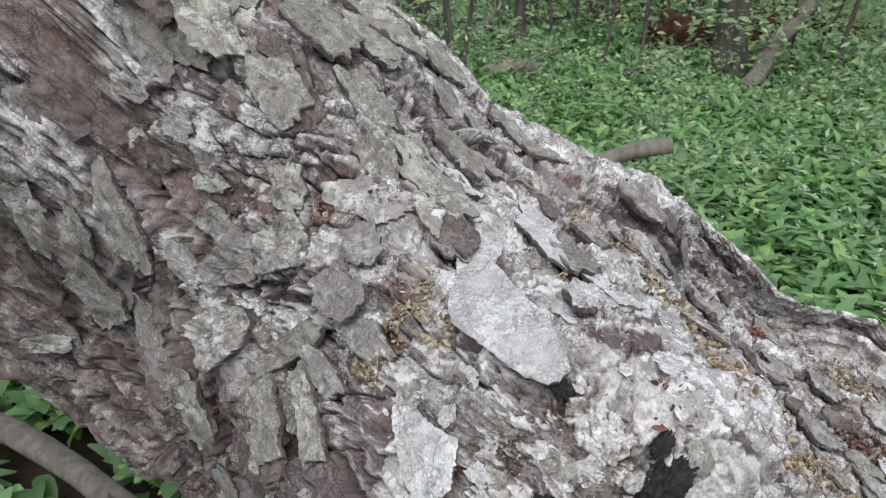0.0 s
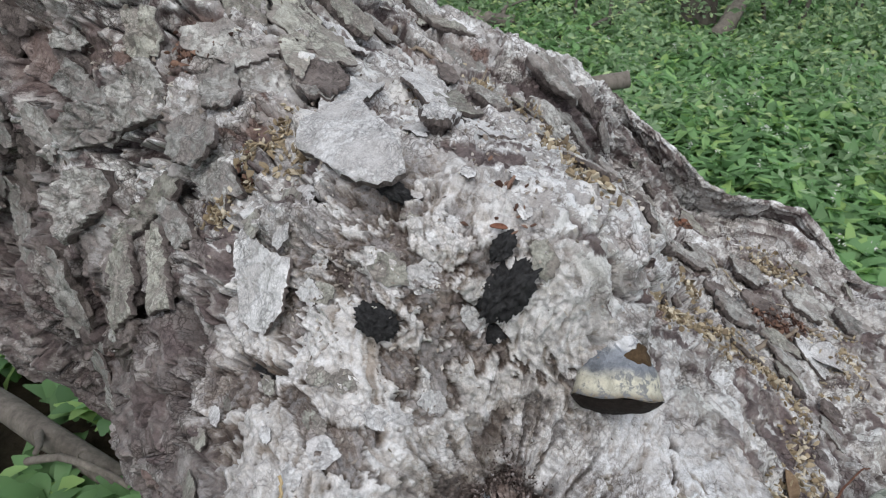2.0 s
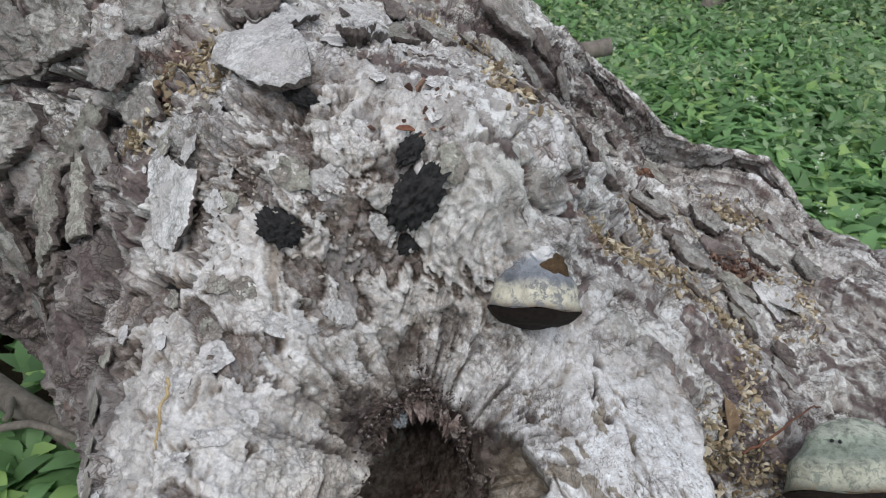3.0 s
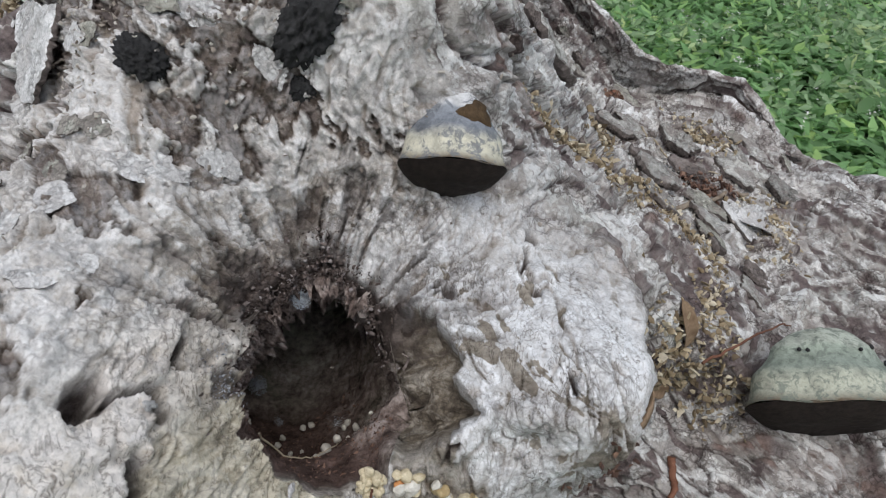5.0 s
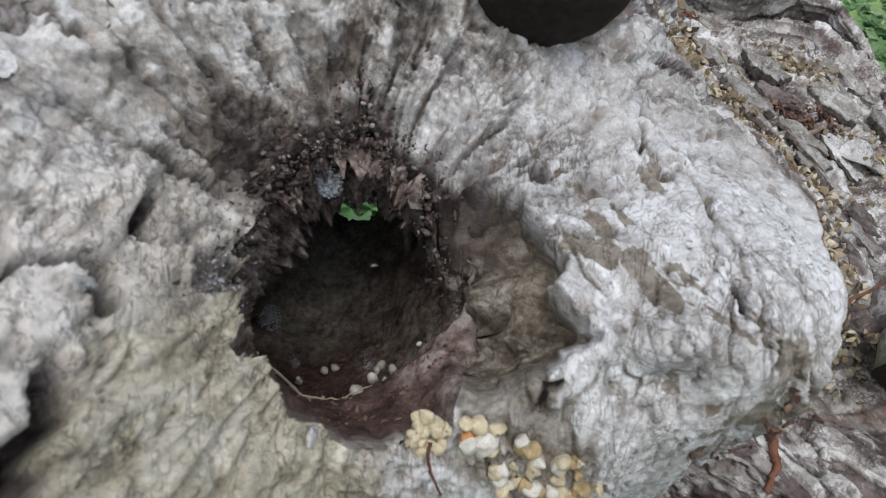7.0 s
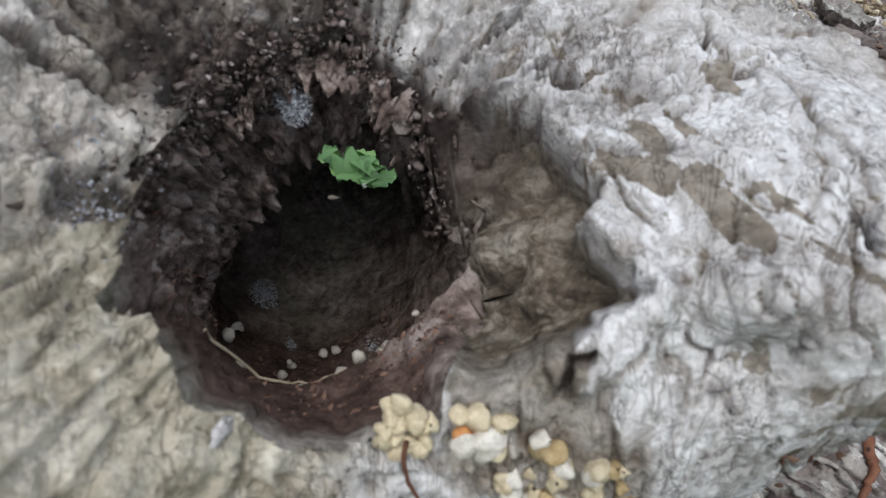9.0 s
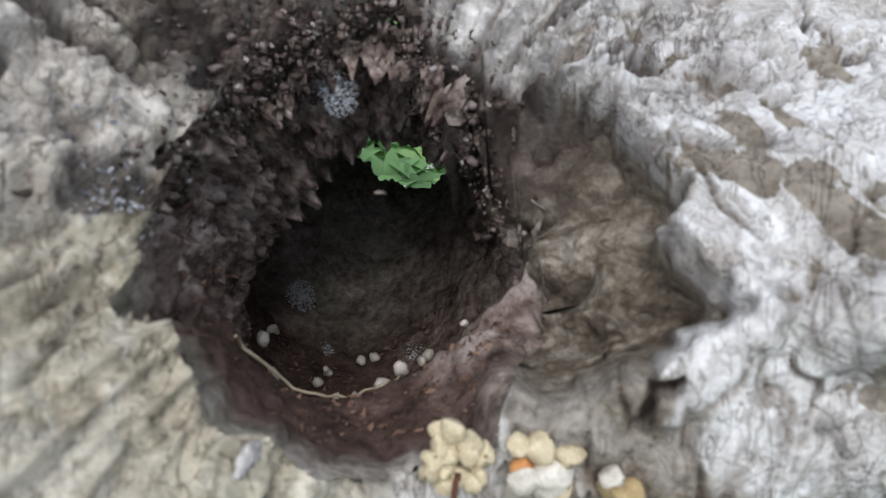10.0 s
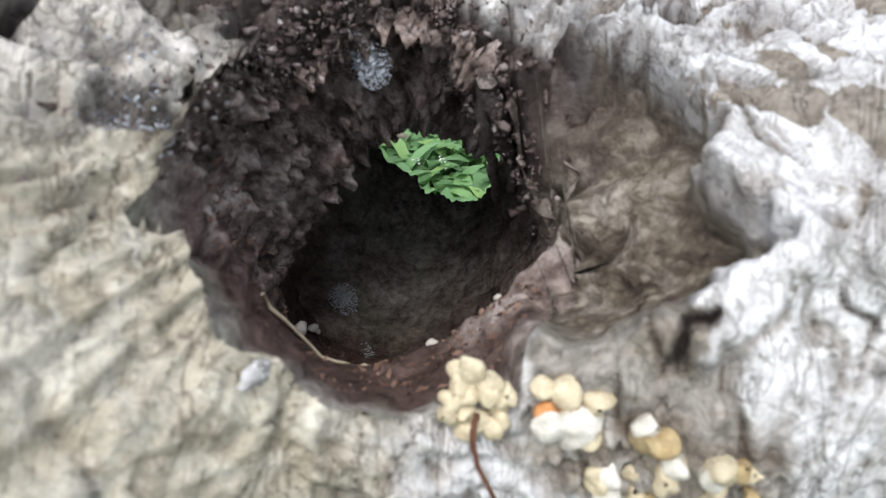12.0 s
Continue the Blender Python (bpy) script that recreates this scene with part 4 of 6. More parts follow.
def make_tree(x, y, radius, lean_x, lean_y, height, label, group="", seed=0):
    rng = np.random.default_rng(seed)
    z = float(ground_height(np.array(x), np.array(y)))
    thing = empty("tree", label, "tree", group)
    thing.location = (x, y, z)
    k = np.linspace(0, 1, 10)
    pts = np.stack([lean_x * height * k + 0.05 * np.sin(5 * k + seed), lean_y * height * k, height * k - 0.1], 1)
    rad = radius * (1.0 - 0.45 * k) * (1 + 0.35 * np.exp(-k * 14))
    part("trunk", tube_mesh("trunk", pts, rad, TRUNK_FAR, 14, 0.12, seed), thing)
    for i in range(3):
        q = 0.45 + 0.15 * i + 0.08 * rng.random()
        a = rng.random() * 6.28
        base = np.array([np.interp(q, k, pts[:, 0]), np.interp(q, k, pts[:, 1]), np.interp(q, k, pts[:, 2])])
        tip = base + np.array([math.cos(a), math.sin(a), 0.7]) * height * 0.22
        part("limb", tube_mesh("limb", curve_points(base, tip, 6, (0, 0, 0.1), i, 0.05), np.linspace(radius * 0.35, radius * 0.08, 6), TRUNK_FAR, 7, 0.1, i), thing)
    n = 350
    c = np.array([lean_x * height, lean_y * height, height * 0.95])
    pts = c + rng.normal(size=(n, 3)) * np.array([1.0, 1.0, 0.7]) * max(0.35, height * 0.12)
    v, f = diamond_leaves(pts, 0.10 * (0.6 + rng.random(n)), rng)
    part("crown", mesh_from("crown", v, f, FERN, smooth=False), thing)
    return thing


TREES = (
    (2.88, 8.15, 0.17, -0.05, 0.0, 8.0), (-0.98, 9.6, 0.20, -0.16, 0.0, 8.0), (-0.66, 8.9, 0.10, 0.02, 0.0, 7.0),
    (0.50, 9.6, 0.075, 0.0, 0.0, 7.0), (0.72, 11.2, 0.08, 0.01, 0.0, 7.0), (1.62, 12.5, 0.16, -0.02, 0.0, 8.0), (2.02, 12.9, 0.17, 0.0, 0.0, 8.0),
    (2.35, 13.4, 0.15, 0.02, 0.0, 8.0), (-0.12, 11.0, 0.06, 0.04, 0.0, 6.5), (3.6, 13.5, 0.14, 0.0, 0.0, 8.0), (5.9, 12.0, 0.16, 0.02, 0.0, 8.0),
    (-2.2, 11.5, 0.18, 0.0, 0.0, 8.0), (7.6, 15.0, 0.2, 0.0, 0.0, 9.0), (0.2, 15.5, 0.17, 0.0, 0.0, 9.0), (4.6, 17.0, 0.2, 0.0, 0.0, 9.0), (-1.75, 1.90, 0.13, -0.1, 0.2, 1.6),
)
for i, (x, y, r, lx, ly, h) in enumerate(TREES[:-1]):
    make_tree(x, y, r, lx, ly, h, "grey-brown woodland tree trunk rising from undergrowth", "trees of the wood", 40 + i)


def make_stump(x, y, r, h):
    thing = empty("tree_stump", "dark weathered stump standing under the trunk", "stump")
    pts = np.stack([x + 0.02 * np.sin(np.arange(7)), np.full(7, y), np.linspace(-0.05, h, 7)], 1)
    part("stump_body", tube_mesh("stump_body", pts, r * np.array([1.3, 1.08, 1.0, 0.97, 0.95, 0.93, 0.86]), TRUNK_FAR, 22, 0.14, 3), thing)


make_stump(-1.80, 1.93, 0.13, 0.62)


def make_saplings():
    rng = np.random.default_rng(33)
    for i in range(46):
        y = 7.5 + 9 * rng.random()
        x = -1.2 + rng.random() * (1.0 + 0.62 * y)
        h = 2.2 + 2.5 * rng.random()
        z = float(ground_height(np.array(x), np.array(y)))
        thing = empty("sapling", "thin upright woodland sapling with sparse leaves", "sapling", "saplings of the wood")
        thing.location = (x, y, z)
        k = np.linspace(0, 1, 7)[:, None]
        pts = np.array([[0, 0, -0.03]]) + k * np.array([[rng.normal() * 0.35, rng.normal() * 0.2, h]]) + np.sin(k * 6 + i) * 0.04
        part("stem", tube_mesh("stem", pts, np.linspace(0.022, 0.006, 7) * (0.7 + 0.9 * rng.random()), TRUNK_FAR, 6, 0.1, i), thing)
        n = 90
        at = pts[rng.integers(2, 7, n)] + rng.normal(size=(n, 3)) * 0.28
        v, f = diamond_leaves(at, 0.045 * (0.6 + rng.random(n)), rng)
        part("leaves", mesh_from("leaves", v, f, FERN, smooth=False), thing)


make_saplings()


def make_log(a, b, r0, r1, material, label, seed, sag=(0, 0, 0.05), name="fallen_log", category="log", snags=2):
    thing = empty(name, label, category)
    pts = curve_points(a, b, 12, sag, seed, 0.05 * r0 / 0.08)
    part("log_body" if "log" in name else "branch_body", tube_mesh("log_body", pts, np.linspace(r0, r1, 12), material, 14, 0.16, seed), thing)
    rng = np.random.default_rng(seed)
    for i in range(snags):
        k = int(rng.integers(3, 10))
        d = np.array([rng.normal(), rng.normal(), 0.7])
        part("snag", tube_mesh("snag", curve_points(pts[k], pts[k] + d / np.linalg.norm(d) * r0 * 3.2, 5, (0, 0, 0.01), i, 0.01), np.linspace(r1 * 0.45, r1 * 0.2, 5), material, 7, 0.1, i), thing)
    return thing


make_log((2.85, 7.35, 0.05), (4.3, 9.1, 1.25), 0.10, 0.07, DEAD_WOOD, "grey leaning dead log among green plants", 3)
make_log((0.05, 7.7, 0.10), (0.75, 7.9, 0.12), 0.10, 0.07, DEAD_WOOD, "short mossy log lying on the ground", 5)
make_log((1.35, 7.2, 0.12), (3.0, 8.6, 0.50), 0.022, 0.012, TRUNK_FAR, "thin dark fallen branch lying across plants", 7, name="fallen_branch", category="branch")
make_log((0.30, 7.5, 0.12), (0.95, 8.1, 0.35), 0.016, 0.010, DEAD_WOOD, "thin pale broken stick leaning over a log", 8, name="fallen_branch", category="branch", snags=0)
make_log((-0.2, 9.3, 0.15), (1.1, 11.0, 1.6), 0.05, 0.03, DEAD_WOOD, "pale leaning dead branch among the trees", 9, name="fallen_branch", category="branch")
make_log((-0.6, 9.2, 0.5), (0.4, 9.0, 0.25), 0.03, 0.02, TRUNK_FAR, "dark bent fallen branch beside the trees", 10, name="fallen_branch", category="branch")
make_log((5.0, 11.6, 1.0), (6.9, 13.2, 1.9), 0.09, 0.07, DEAD_WOOD, "pale dead log propped up in the undergrowth", 11)
# the broken bough that ends in the open beyond the trunk
make_log((-0.9, 2.95, 0.05), (0.93, 3.0, 0.80), 0.055, 0.038, DEAD_WOOD, "grey dead branch with a broken end, leaning", 13, sag=(0, 0, 0.05), name="dead_branch", category="branch", snags=1)
# the stick on the ground under the trunk
make_log((-2.3, 1.95, 0.16), (-0.70, 1.21, 0.16), 0.050, 0.036, DEAD_WOOD, "peeling grey stick lying in green leaves", 15, sag=(0, 0, 0.03), name="fallen_stick", category="stick", snags=1)
make_log((-0.98, 1.24, 0.18), (-0.66, 1.17, 0.17), 0.012, 0.008, DEAD_WOOD, "thin grey twig lying among green leaves", 16, name="fallen_twig", category="twig", snags=1)


def make_root_plate(x, y, w, h, seed):
    thing = empty("root_plate", "brown upturned root plate half hidden by plants", "root plate")
    thing.location = (x, y, float(ground_height(np.array(x), np.array(y))))
    bm = bmesh.new()
    bmesh.ops.create_icosphere(bm, subdivisions=4, radius=1)
    for v in bm.verts:
        n = noise.fractal(v.co * 2.3 + Vector((seed, 0, 0)), 0.8, 2.2, 4)
        v.co = Vector((v.co.x * w / 2, v.co.y * 0.3, max(v.co.z, -0.4) * h / 2 + h * 0.35)) * (1 + 0.35 * n)
    me = bpy.data.meshes.new("earth_clod")
    bm.to_mesh(me)
    bm.free()
    me.materials.append(ROOT_PLATE)
    part("earth_clod", me, thing)
    rng = np.random.default_rng(seed)
    for i in range(5):
        a = rng.random() * 3.1
        tip = np.array([math.cos(a) * w * 0.75, -0.2, h * 0.35 + math.sin(a) * h * 0.6])
        part("root", tube_mesh("root", curve_points((0, 0, h * 0.35), tip, 6, (0, 0, 0.05), i, 0.06), np.linspace(0.05, 0.012, 6), ROOT_PLATE, 7, 0.2, i), thing)


make_root_plate(2.65, 9.6, 0.9, 0.55, 3)
make_root_plate(3.95, 10.2, 0.8, 0.5, 8)
make_root_plate(5.2, 11.3, 0.4, 0.4, 12)

# ---- loose bark plates on the trunk ----


def polygon_radius(th, corners):
    """Distance from the middle to the sides of a closed outline, angle by angle."""
    out = np.full(len(th), 9.0)
    for (x0, y0), (x1, y1) in zip(corners, list(corners[1:]) + [corners[0]]):
        den = (x1 - x0) * np.sin(th) - (y1 - y0) * np.cos(th)
        den = np.where(np.abs(den) < 1e-6, 1e-6, den)
        r = ((x1 - x0) * y0 - (y1 - y0) * x0) / den
        u = (r * np.cos(th) - x0) * (x1 - x0) + (r * np.sin(th) - y0) * (y1 - y0)
        ok = (r > 0) & (u >= -1e-6) & (u <= (x1 - x0) ** 2 + (y1 - y0) ** 2 + 1e-6)
        out = np.where(ok, np.minimum(out, r), out)
    return np.where(out > 5, 0.3, out)


def bark_slab(s, b, length, width, angle, thick, lift, material, seed, curl=0.0, name="bark_plate", outline=None):
    """A jagged-edged plate of bark that follows the stem."""
    rng = np.random.default_rng(seed)
    na = 80 if outline else 48
    th = np.linspace(0, 2 * math.pi, na, endpoint=False)
    # an angular broken outline: a few corners, then small jags
    corners = int(rng.integers(6, 10))
    ca_ = np.sort((np.arange(corners) + 0.7 * (rng.random(corners) - 0.5)) * 2 * math.pi / corners)
    p = 4.0
    cr = (0.82 + 0.36 * rng.random(corners)) / (np.abs(np.cos(ca_)) ** p + np.abs(np.sin(ca_)) ** p) ** (1 / p)
    out = polygon_radius(th, list(zip(cr * np.cos(ca_), cr * np.sin(ca_))))
    out = out * (1 + 0.11 * (rng.random(na) - 0.5) + 0.05 * np.sin(5 * th + seed) + 0.04 * np.sin(9 * th + 2 * seed) + 0.03 * np.sin(17 * th))
    if outline:
        out = polygon_radius(th, [((u - s) * 2 / length, (v - b) * 2 / width) for u, v in outline]) * (1 + 0.07 * (rng.random(na) - 0.5))
    # rings over the top to the edge, then a second edge, the broken side and the hollow underside
    q = np.array([0.0, 0.14, 0.28, 0.42, 0.55, 0.67, 0.78, 0.87, 0.94, 0.985, 1.0, 1.0, 0.985, 0.90, 0.72, 0.45])
    nr, edge = len(q), 11
    X, Y = np.outer(q, out * np.cos(th)) * length / 2, np.outer(q, out * np.sin(th)) * width / 2
    ca, sa = math.cos(radians(angle)), math.sin(radians(angle))
    S, B = s + X * ca - Y * sa, b + X * sa + Y * ca
    base = float(np.mean(relief(np.array([s, s + 0.3 * length * ca, s - 0.3 * length * ca]), np.array([b, b + 0.3 * length * sa, b - 0.3 * length * sa]))[0]))
    drop = np.array([0, 0, 0, 0, 0, 0, 0, 0, 0, 0, -0.15, -0.15, -0.8, -1.0, -1.15, -3.0])[:, None] * np.ones((1, na))
    wave = fbm(S * 45 + seed, B * 90, 4, seed) - 0.5
    fibre = ridged(X * 60 / max(length, 0.03) * 0.1 + 2 * wave, Y * 260 + 3 * wave, 3, seed + 9) - 0.6
    layers, _ = terrace(fbm(S * 24 + seed, B * 50 + 9, 4, seed + 5), 7, 0.2)
    crackle = ridged(S * 40 + seed + 3 * wave, B * 50, 4, seed + 3)
    tilt = (rng.random() - 0.2) * 0.9 * X / length + (rng.random() - 0.5) * 0.7 * Y / width
    top = base + 0.6 * lift + thick * (1 + 0.7 * wave + 1.3 * (layers - 0.5) + 0.7 * fibre + tilt - 0.7 * step(0.86, 0.95, crackle)) + curl * (X / length * 2) ** 2 * width
    P, _ = skin(S.ravel(), B.ravel(), (top + drop * thick).ravel(), rough=False)
    faces = []
    for i in range(nr - 1):
        if i != edge - 1:
            for j in range(na):
                faces.append((i * na + j, i * na + (j + 1) % na, (i + 1) * na + (j + 1) % na, (i + 1) * na + j))
    me = mesh_from(name, P, np.array(faces), material)
    me.materials.append(BROWN_BARK)
    me.polygons.foreach_set("use_smooth", np.repeat((True, False), (8 * na, (nr - 10) * na)))
    me.polygons.foreach_set("material_index", np.repeat((0, 1), ((edge - 1) * na, (nr - edge - 1) * na)).astype(np.int32))
    return part(name, me, TRUNK)


# along, across, length, width, angle, thickness, lift
PALE_PLATES = (
    (0.080, 0.158, 0.075, 0.024, 14, 0.006, 0.006), (0.002, 0.068, 0.030, 0.022, 20, 0.010, 0.006),
    (-0.56, 0.243, 0.060, 0.040, 30, 0.005, 0.012), (-0.70, 0.300, 0.075, 0.038, 15, 0.006, 0.012), (0.09, 0.19, 0.06, 0.02, 12, 0.006, 0.006),
)
GREY_PLATES = (
    (0.535, -0.118, 0.15, 0.040, 22, 0.010, 0.010), (0.145, -0.27, 0.10, 0.03, 60, 0.008, 0.012), (0.44, -0.235, 0.13, 0.06, 15, 0.010, 0.010),
    (0.31, -0.265, 0.11, 0.045, 30, 0.014, 0.006), (0.55, -0.23, 0.12, 0.06, 10, 0.010, 0.010),
)
GREEN_PLATES = (
    (0.48, 0.205, 0.13, 0.055, 8, 0.014, 0.008), (0.44, 0.11, 0.10, 0.05, 20, 0.014, 0.008), (0.43, 0.285, 0.12, 0.05, 5, 0.012, 0.010),
    (0.36, 0.165, 0.10, 0.04, 18, 0.012, 0.008), (0.57, 0.13, 0.13, 0.05, 12, 0.014, 0.008), (0.30, 0.115, 0.09, 0.045, 30, 0.012, 0.006),
    (0.24, 0.19, 0.10, 0.035, 10, 0.012, 0.006), (0.20, 0.12, 0.08, 0.045, 30, 0.010, 0.006), (0.60, 0.24, 0.12, 0.06, 5, 0.012, 0.008), (0.35, 0.03, 0.07, 0.04, 35, 0.014, 0.006),
)
FLANK_PLATES = (
    (-0.10, 0.31, 0.093, 0.033, 6, 0.014, 0.010), (-0.02, 0.35, 0.087, 0.039, 3, 0.014, 0.010), (-0.16, 0.235, 0.081, 0.031, 12, 0.012, 0.010),
    (-0.05, 0.265, 0.074, 0.029, 10, 0.012, 0.010), (-0.248, 0.325, 0.037, 0.044, 30, 0.012, 0.014), (-0.30, 0.26, 0.074, 0.033, 8, 0.012, 0.010),
    (-0.37, 0.30, 0.074, 0.031, 5, 0.010, 0.008), (-0.43, 0.225, 0.068, 0.033, 12, 0.010, 0.010), (-0.46, 0.33, 0.062, 0.037, 0, 0.010, 0.008),
    (-0.54, 0.33, 0.062, 0.044, 8, 0.010, 0.008), (-0.62, 0.35, 0.068, 0.039, 5, 0.010, 0.008), (-0.22, 0.17, 0.074, 0.024, 14, 0.010, 0.006),
    (-0.32, 0.14, 0.062, 0.024, 14, 0.008, 0.006), (0.10, 0.30, 0.081, 0.033, 5, 0.012, 0.008), (0.22, 0.33, 0.087, 0.039, 4, 0.012, 0.008), (0.02, 0.22, 0.062, 0.022, 12, 0.010, 0.008),
)
for i, (rows, mat) in enumerate(((PALE_PLATES, PALE_BARK), (GREY_PLATES, GREY_BARK), (GREEN_PLATES, LICHEN_BARK), (FLANK_PLATES, GREY_BARK))):
    for j, row in enumerate(rows):
        bark_slab(*row, mat, 500 + 40 * i + j)

# larger sheets that kept their broken outline: material, thickness, lift, corners (along, across)
SHEETS = (
    (PALE_BARK, 0.007, 0.004, ((0.150, 0.085), (0.112, 0.128), (0.095, 0.098), (0.088, 0.060), (0.100, 0.022))),
    (PALE_BARK, 0.009, 0.007, ((0.090, 0.066), (0.051, 0.049), (0.012, 0.031), (-0.013, 0.013), (-0.006, -0.008), (0.019, -0.011), (0.085, -0.004), (0.100, 0.018))),
    (PALE_BARK, 0.005, 0.004, ((0.093, -0.078), (0.047, -0.080), (0.025, -0.076), (0.004, -0.112), (0.010, -0.138), (0.033, -0.141), (0.075, -0.106))),
    (PALE_BARK, 0.006, 0.004, ((0.019, 0.136), (-0.017, 0.143), (-0.057, 0.117), (-0.029, 0.107))),
    (PALE_BARK, 0.008, 0.004, ((0.018, 0.077), (-0.003, 0.100), (-0.013, 0.064), (0.005, 0.049))),
    (PALE_BARK, 0.006, 0.004, ((0.112, 0.150), (0.094, 0.176), (0.052, 0.147), (0.018, 0.122), (0.050, 0.121))),
    (PALE_BARK, 0.006, 0.004, ((0.244, 0.155), (0.214, 0.169), (0.168, 0.158), (0.190, 0.144))),
)
LUMPS = (
    (GREY_BARK, 0.016, 0.010, ((0.347, -0.034), (0.322, 0.014), (0.273, -0.005), (0.265, -0.032), (0.315, -0.070))),
    (GREY_BARK, 0.016, 0.008, ((0.388, -0.108), (0.380, -0.067), (0.340, -0.049), (0.311, -0.075), (0.360, -0.118))),
    (GREY_BARK, 0.018, 0.006, ((0.354, -0.170), (0.335, -0.123), (0.297, -0.107), (0.268, -0.145), (0.293, -0.196))),
    (LICHEN_BARK, 0.012, 0.008, ((0.265, -0.176), (0.231, -0.097), (0.201, -0.049), (0.192, -0.104), (0.238, -0.182))),
    (LICHEN_BARK, 0.009, 0.008, ((0.196, -0.137), (0.179, -0.118), (0.097, -0.171), (0.113, -0.190))),
    (LICHEN_BARK, 0.009, 0.006, ((0.230, -0.185), (0.210, -0.147), (0.131, -0.201), (0.154, -0.235))),
)
for i, (mat, thick, lift, corners) in enumerate(SHEETS + LUMPS):
    along, across = [c[0] for c in corners], [c[1] for c in corners]
    bark_slab((min(along) + max(along)) / 2, (min(across) + max(across)) / 2, max(along) - min(along), max(across) - min(across), 0, thick, lift, mat, 700 + i, outline=corners)


def scatter_plates():
    rng = np.random.default_rng(77)
    zones = ((38, 0.12, 0.72, -0.38, 0.02, 0.05, 0.09, 0.55, 25, 0.012, (GREY_BARK, GREY_BARK, BROWN_BARK, BROWN_BARK)),
             (36, 0.12, 0.72, 0.04, 0.36, 0.05, 0.11, 0.42, 12, 0.010, (LICHEN_BARK, GREY_BARK, BROWN_BARK)),
             (60, -0.80, 0.10, 0.14, 0.43, 0.025, 0.07, 0.5, 16, 0.008, (GREY_BARK, GREY_BARK, LICHEN_BARK, BROWN_BARK)),
             (40, -0.14, 0.10, -0.16, 0.12, 0.010, 0.028, 0.7, 30, 0.002, (PALE_BARK, PALE_BARK, LICHEN_BARK)),
             (24, -0.13, 0.02, -0.30, -0.12, 0.010, 0.024, 0.7, 30, 0.002, (PALE_BARK, PALE_BARK, LICHEN_BARK)))
    for z, (count, s0, s1, b0, b1, l0, l1, ratio, turn, thick, mats) in enumerate(zones):
        for i in range(count):
            s, b = s0 + (s1 - s0) * rng.random(), b0 + (b1 - b0) * rng.random()
            length = l0 + (l1 - l0) * rng.random()
            bark_slab(s, b, length, length * ratio * (0.7 + 0.6 * rng.random()), 10 + rng.normal() * turn, thick * 0.6 * (0.6 + 0.9 * rng.random()),
                      thick * (0.3 + 0.6 * rng.random()), mats[int(rng.integers(len(mats)))], 1000 + 100 * z + i)


scatter_plates()

# ---- bracket fungi ----


def fungus_cap_material(name, top, band, edge):
    k = Mat(name, 0.75, 0.25)
    zone = k.attr("zone")
    mid, fine = k.noise(90, 6, 0.65), k.noise(420, 5, 0.7)
    wob = k.math("ADD", zone, k.math("MULTIPLY", k.math("SUBTRACT", mid, 0.5), 0.16))
    col = k.ramp(wob, (0.0, top), (0.42, top), (0.50, band), (0.70, (band[0] * 0.75, band[1] * 0.75, band[2] * 0.77)), (0.85, edge), (0.93, edge), (1.0, (0.12, 0.09, 0.06)))
    blot = k.ramp(k.noise(120, 9, 0.72, None, 0.5), (0.44, 1.0), (0.50, 0.0))
    col = k.mix(k.math("MULTIPLY", blot, 0.8), col, (band[0] * 0.55, band[1] * 0.55, band[2] * 0.56))
    col = k.mix(0.55, col, k.ramp(mid, (0.32, 0.35), (0.55, 1.1)), "MULTIPLY")
    col = k.mix(0.35, col, k.ramp(fine, (0.35, 0.5), (0.6, 1.05)), "MULTIPLY")
    return k.done(col, k.bump(fine, 0.5, 0.0008, k.bump(mid, 0.5, 0.002)))


PORES = plain_material("dark_pore_surface", (0.012, 0.009, 0.008), (0.04, 0.03, 0.025), 200, relief=0.0008)
BROWN_SPOT = plain_material("rusty_brown_scar", (0.035, 0.022, 0.012), (0.115, 0.075, 0.04), 150, relief=0.001)


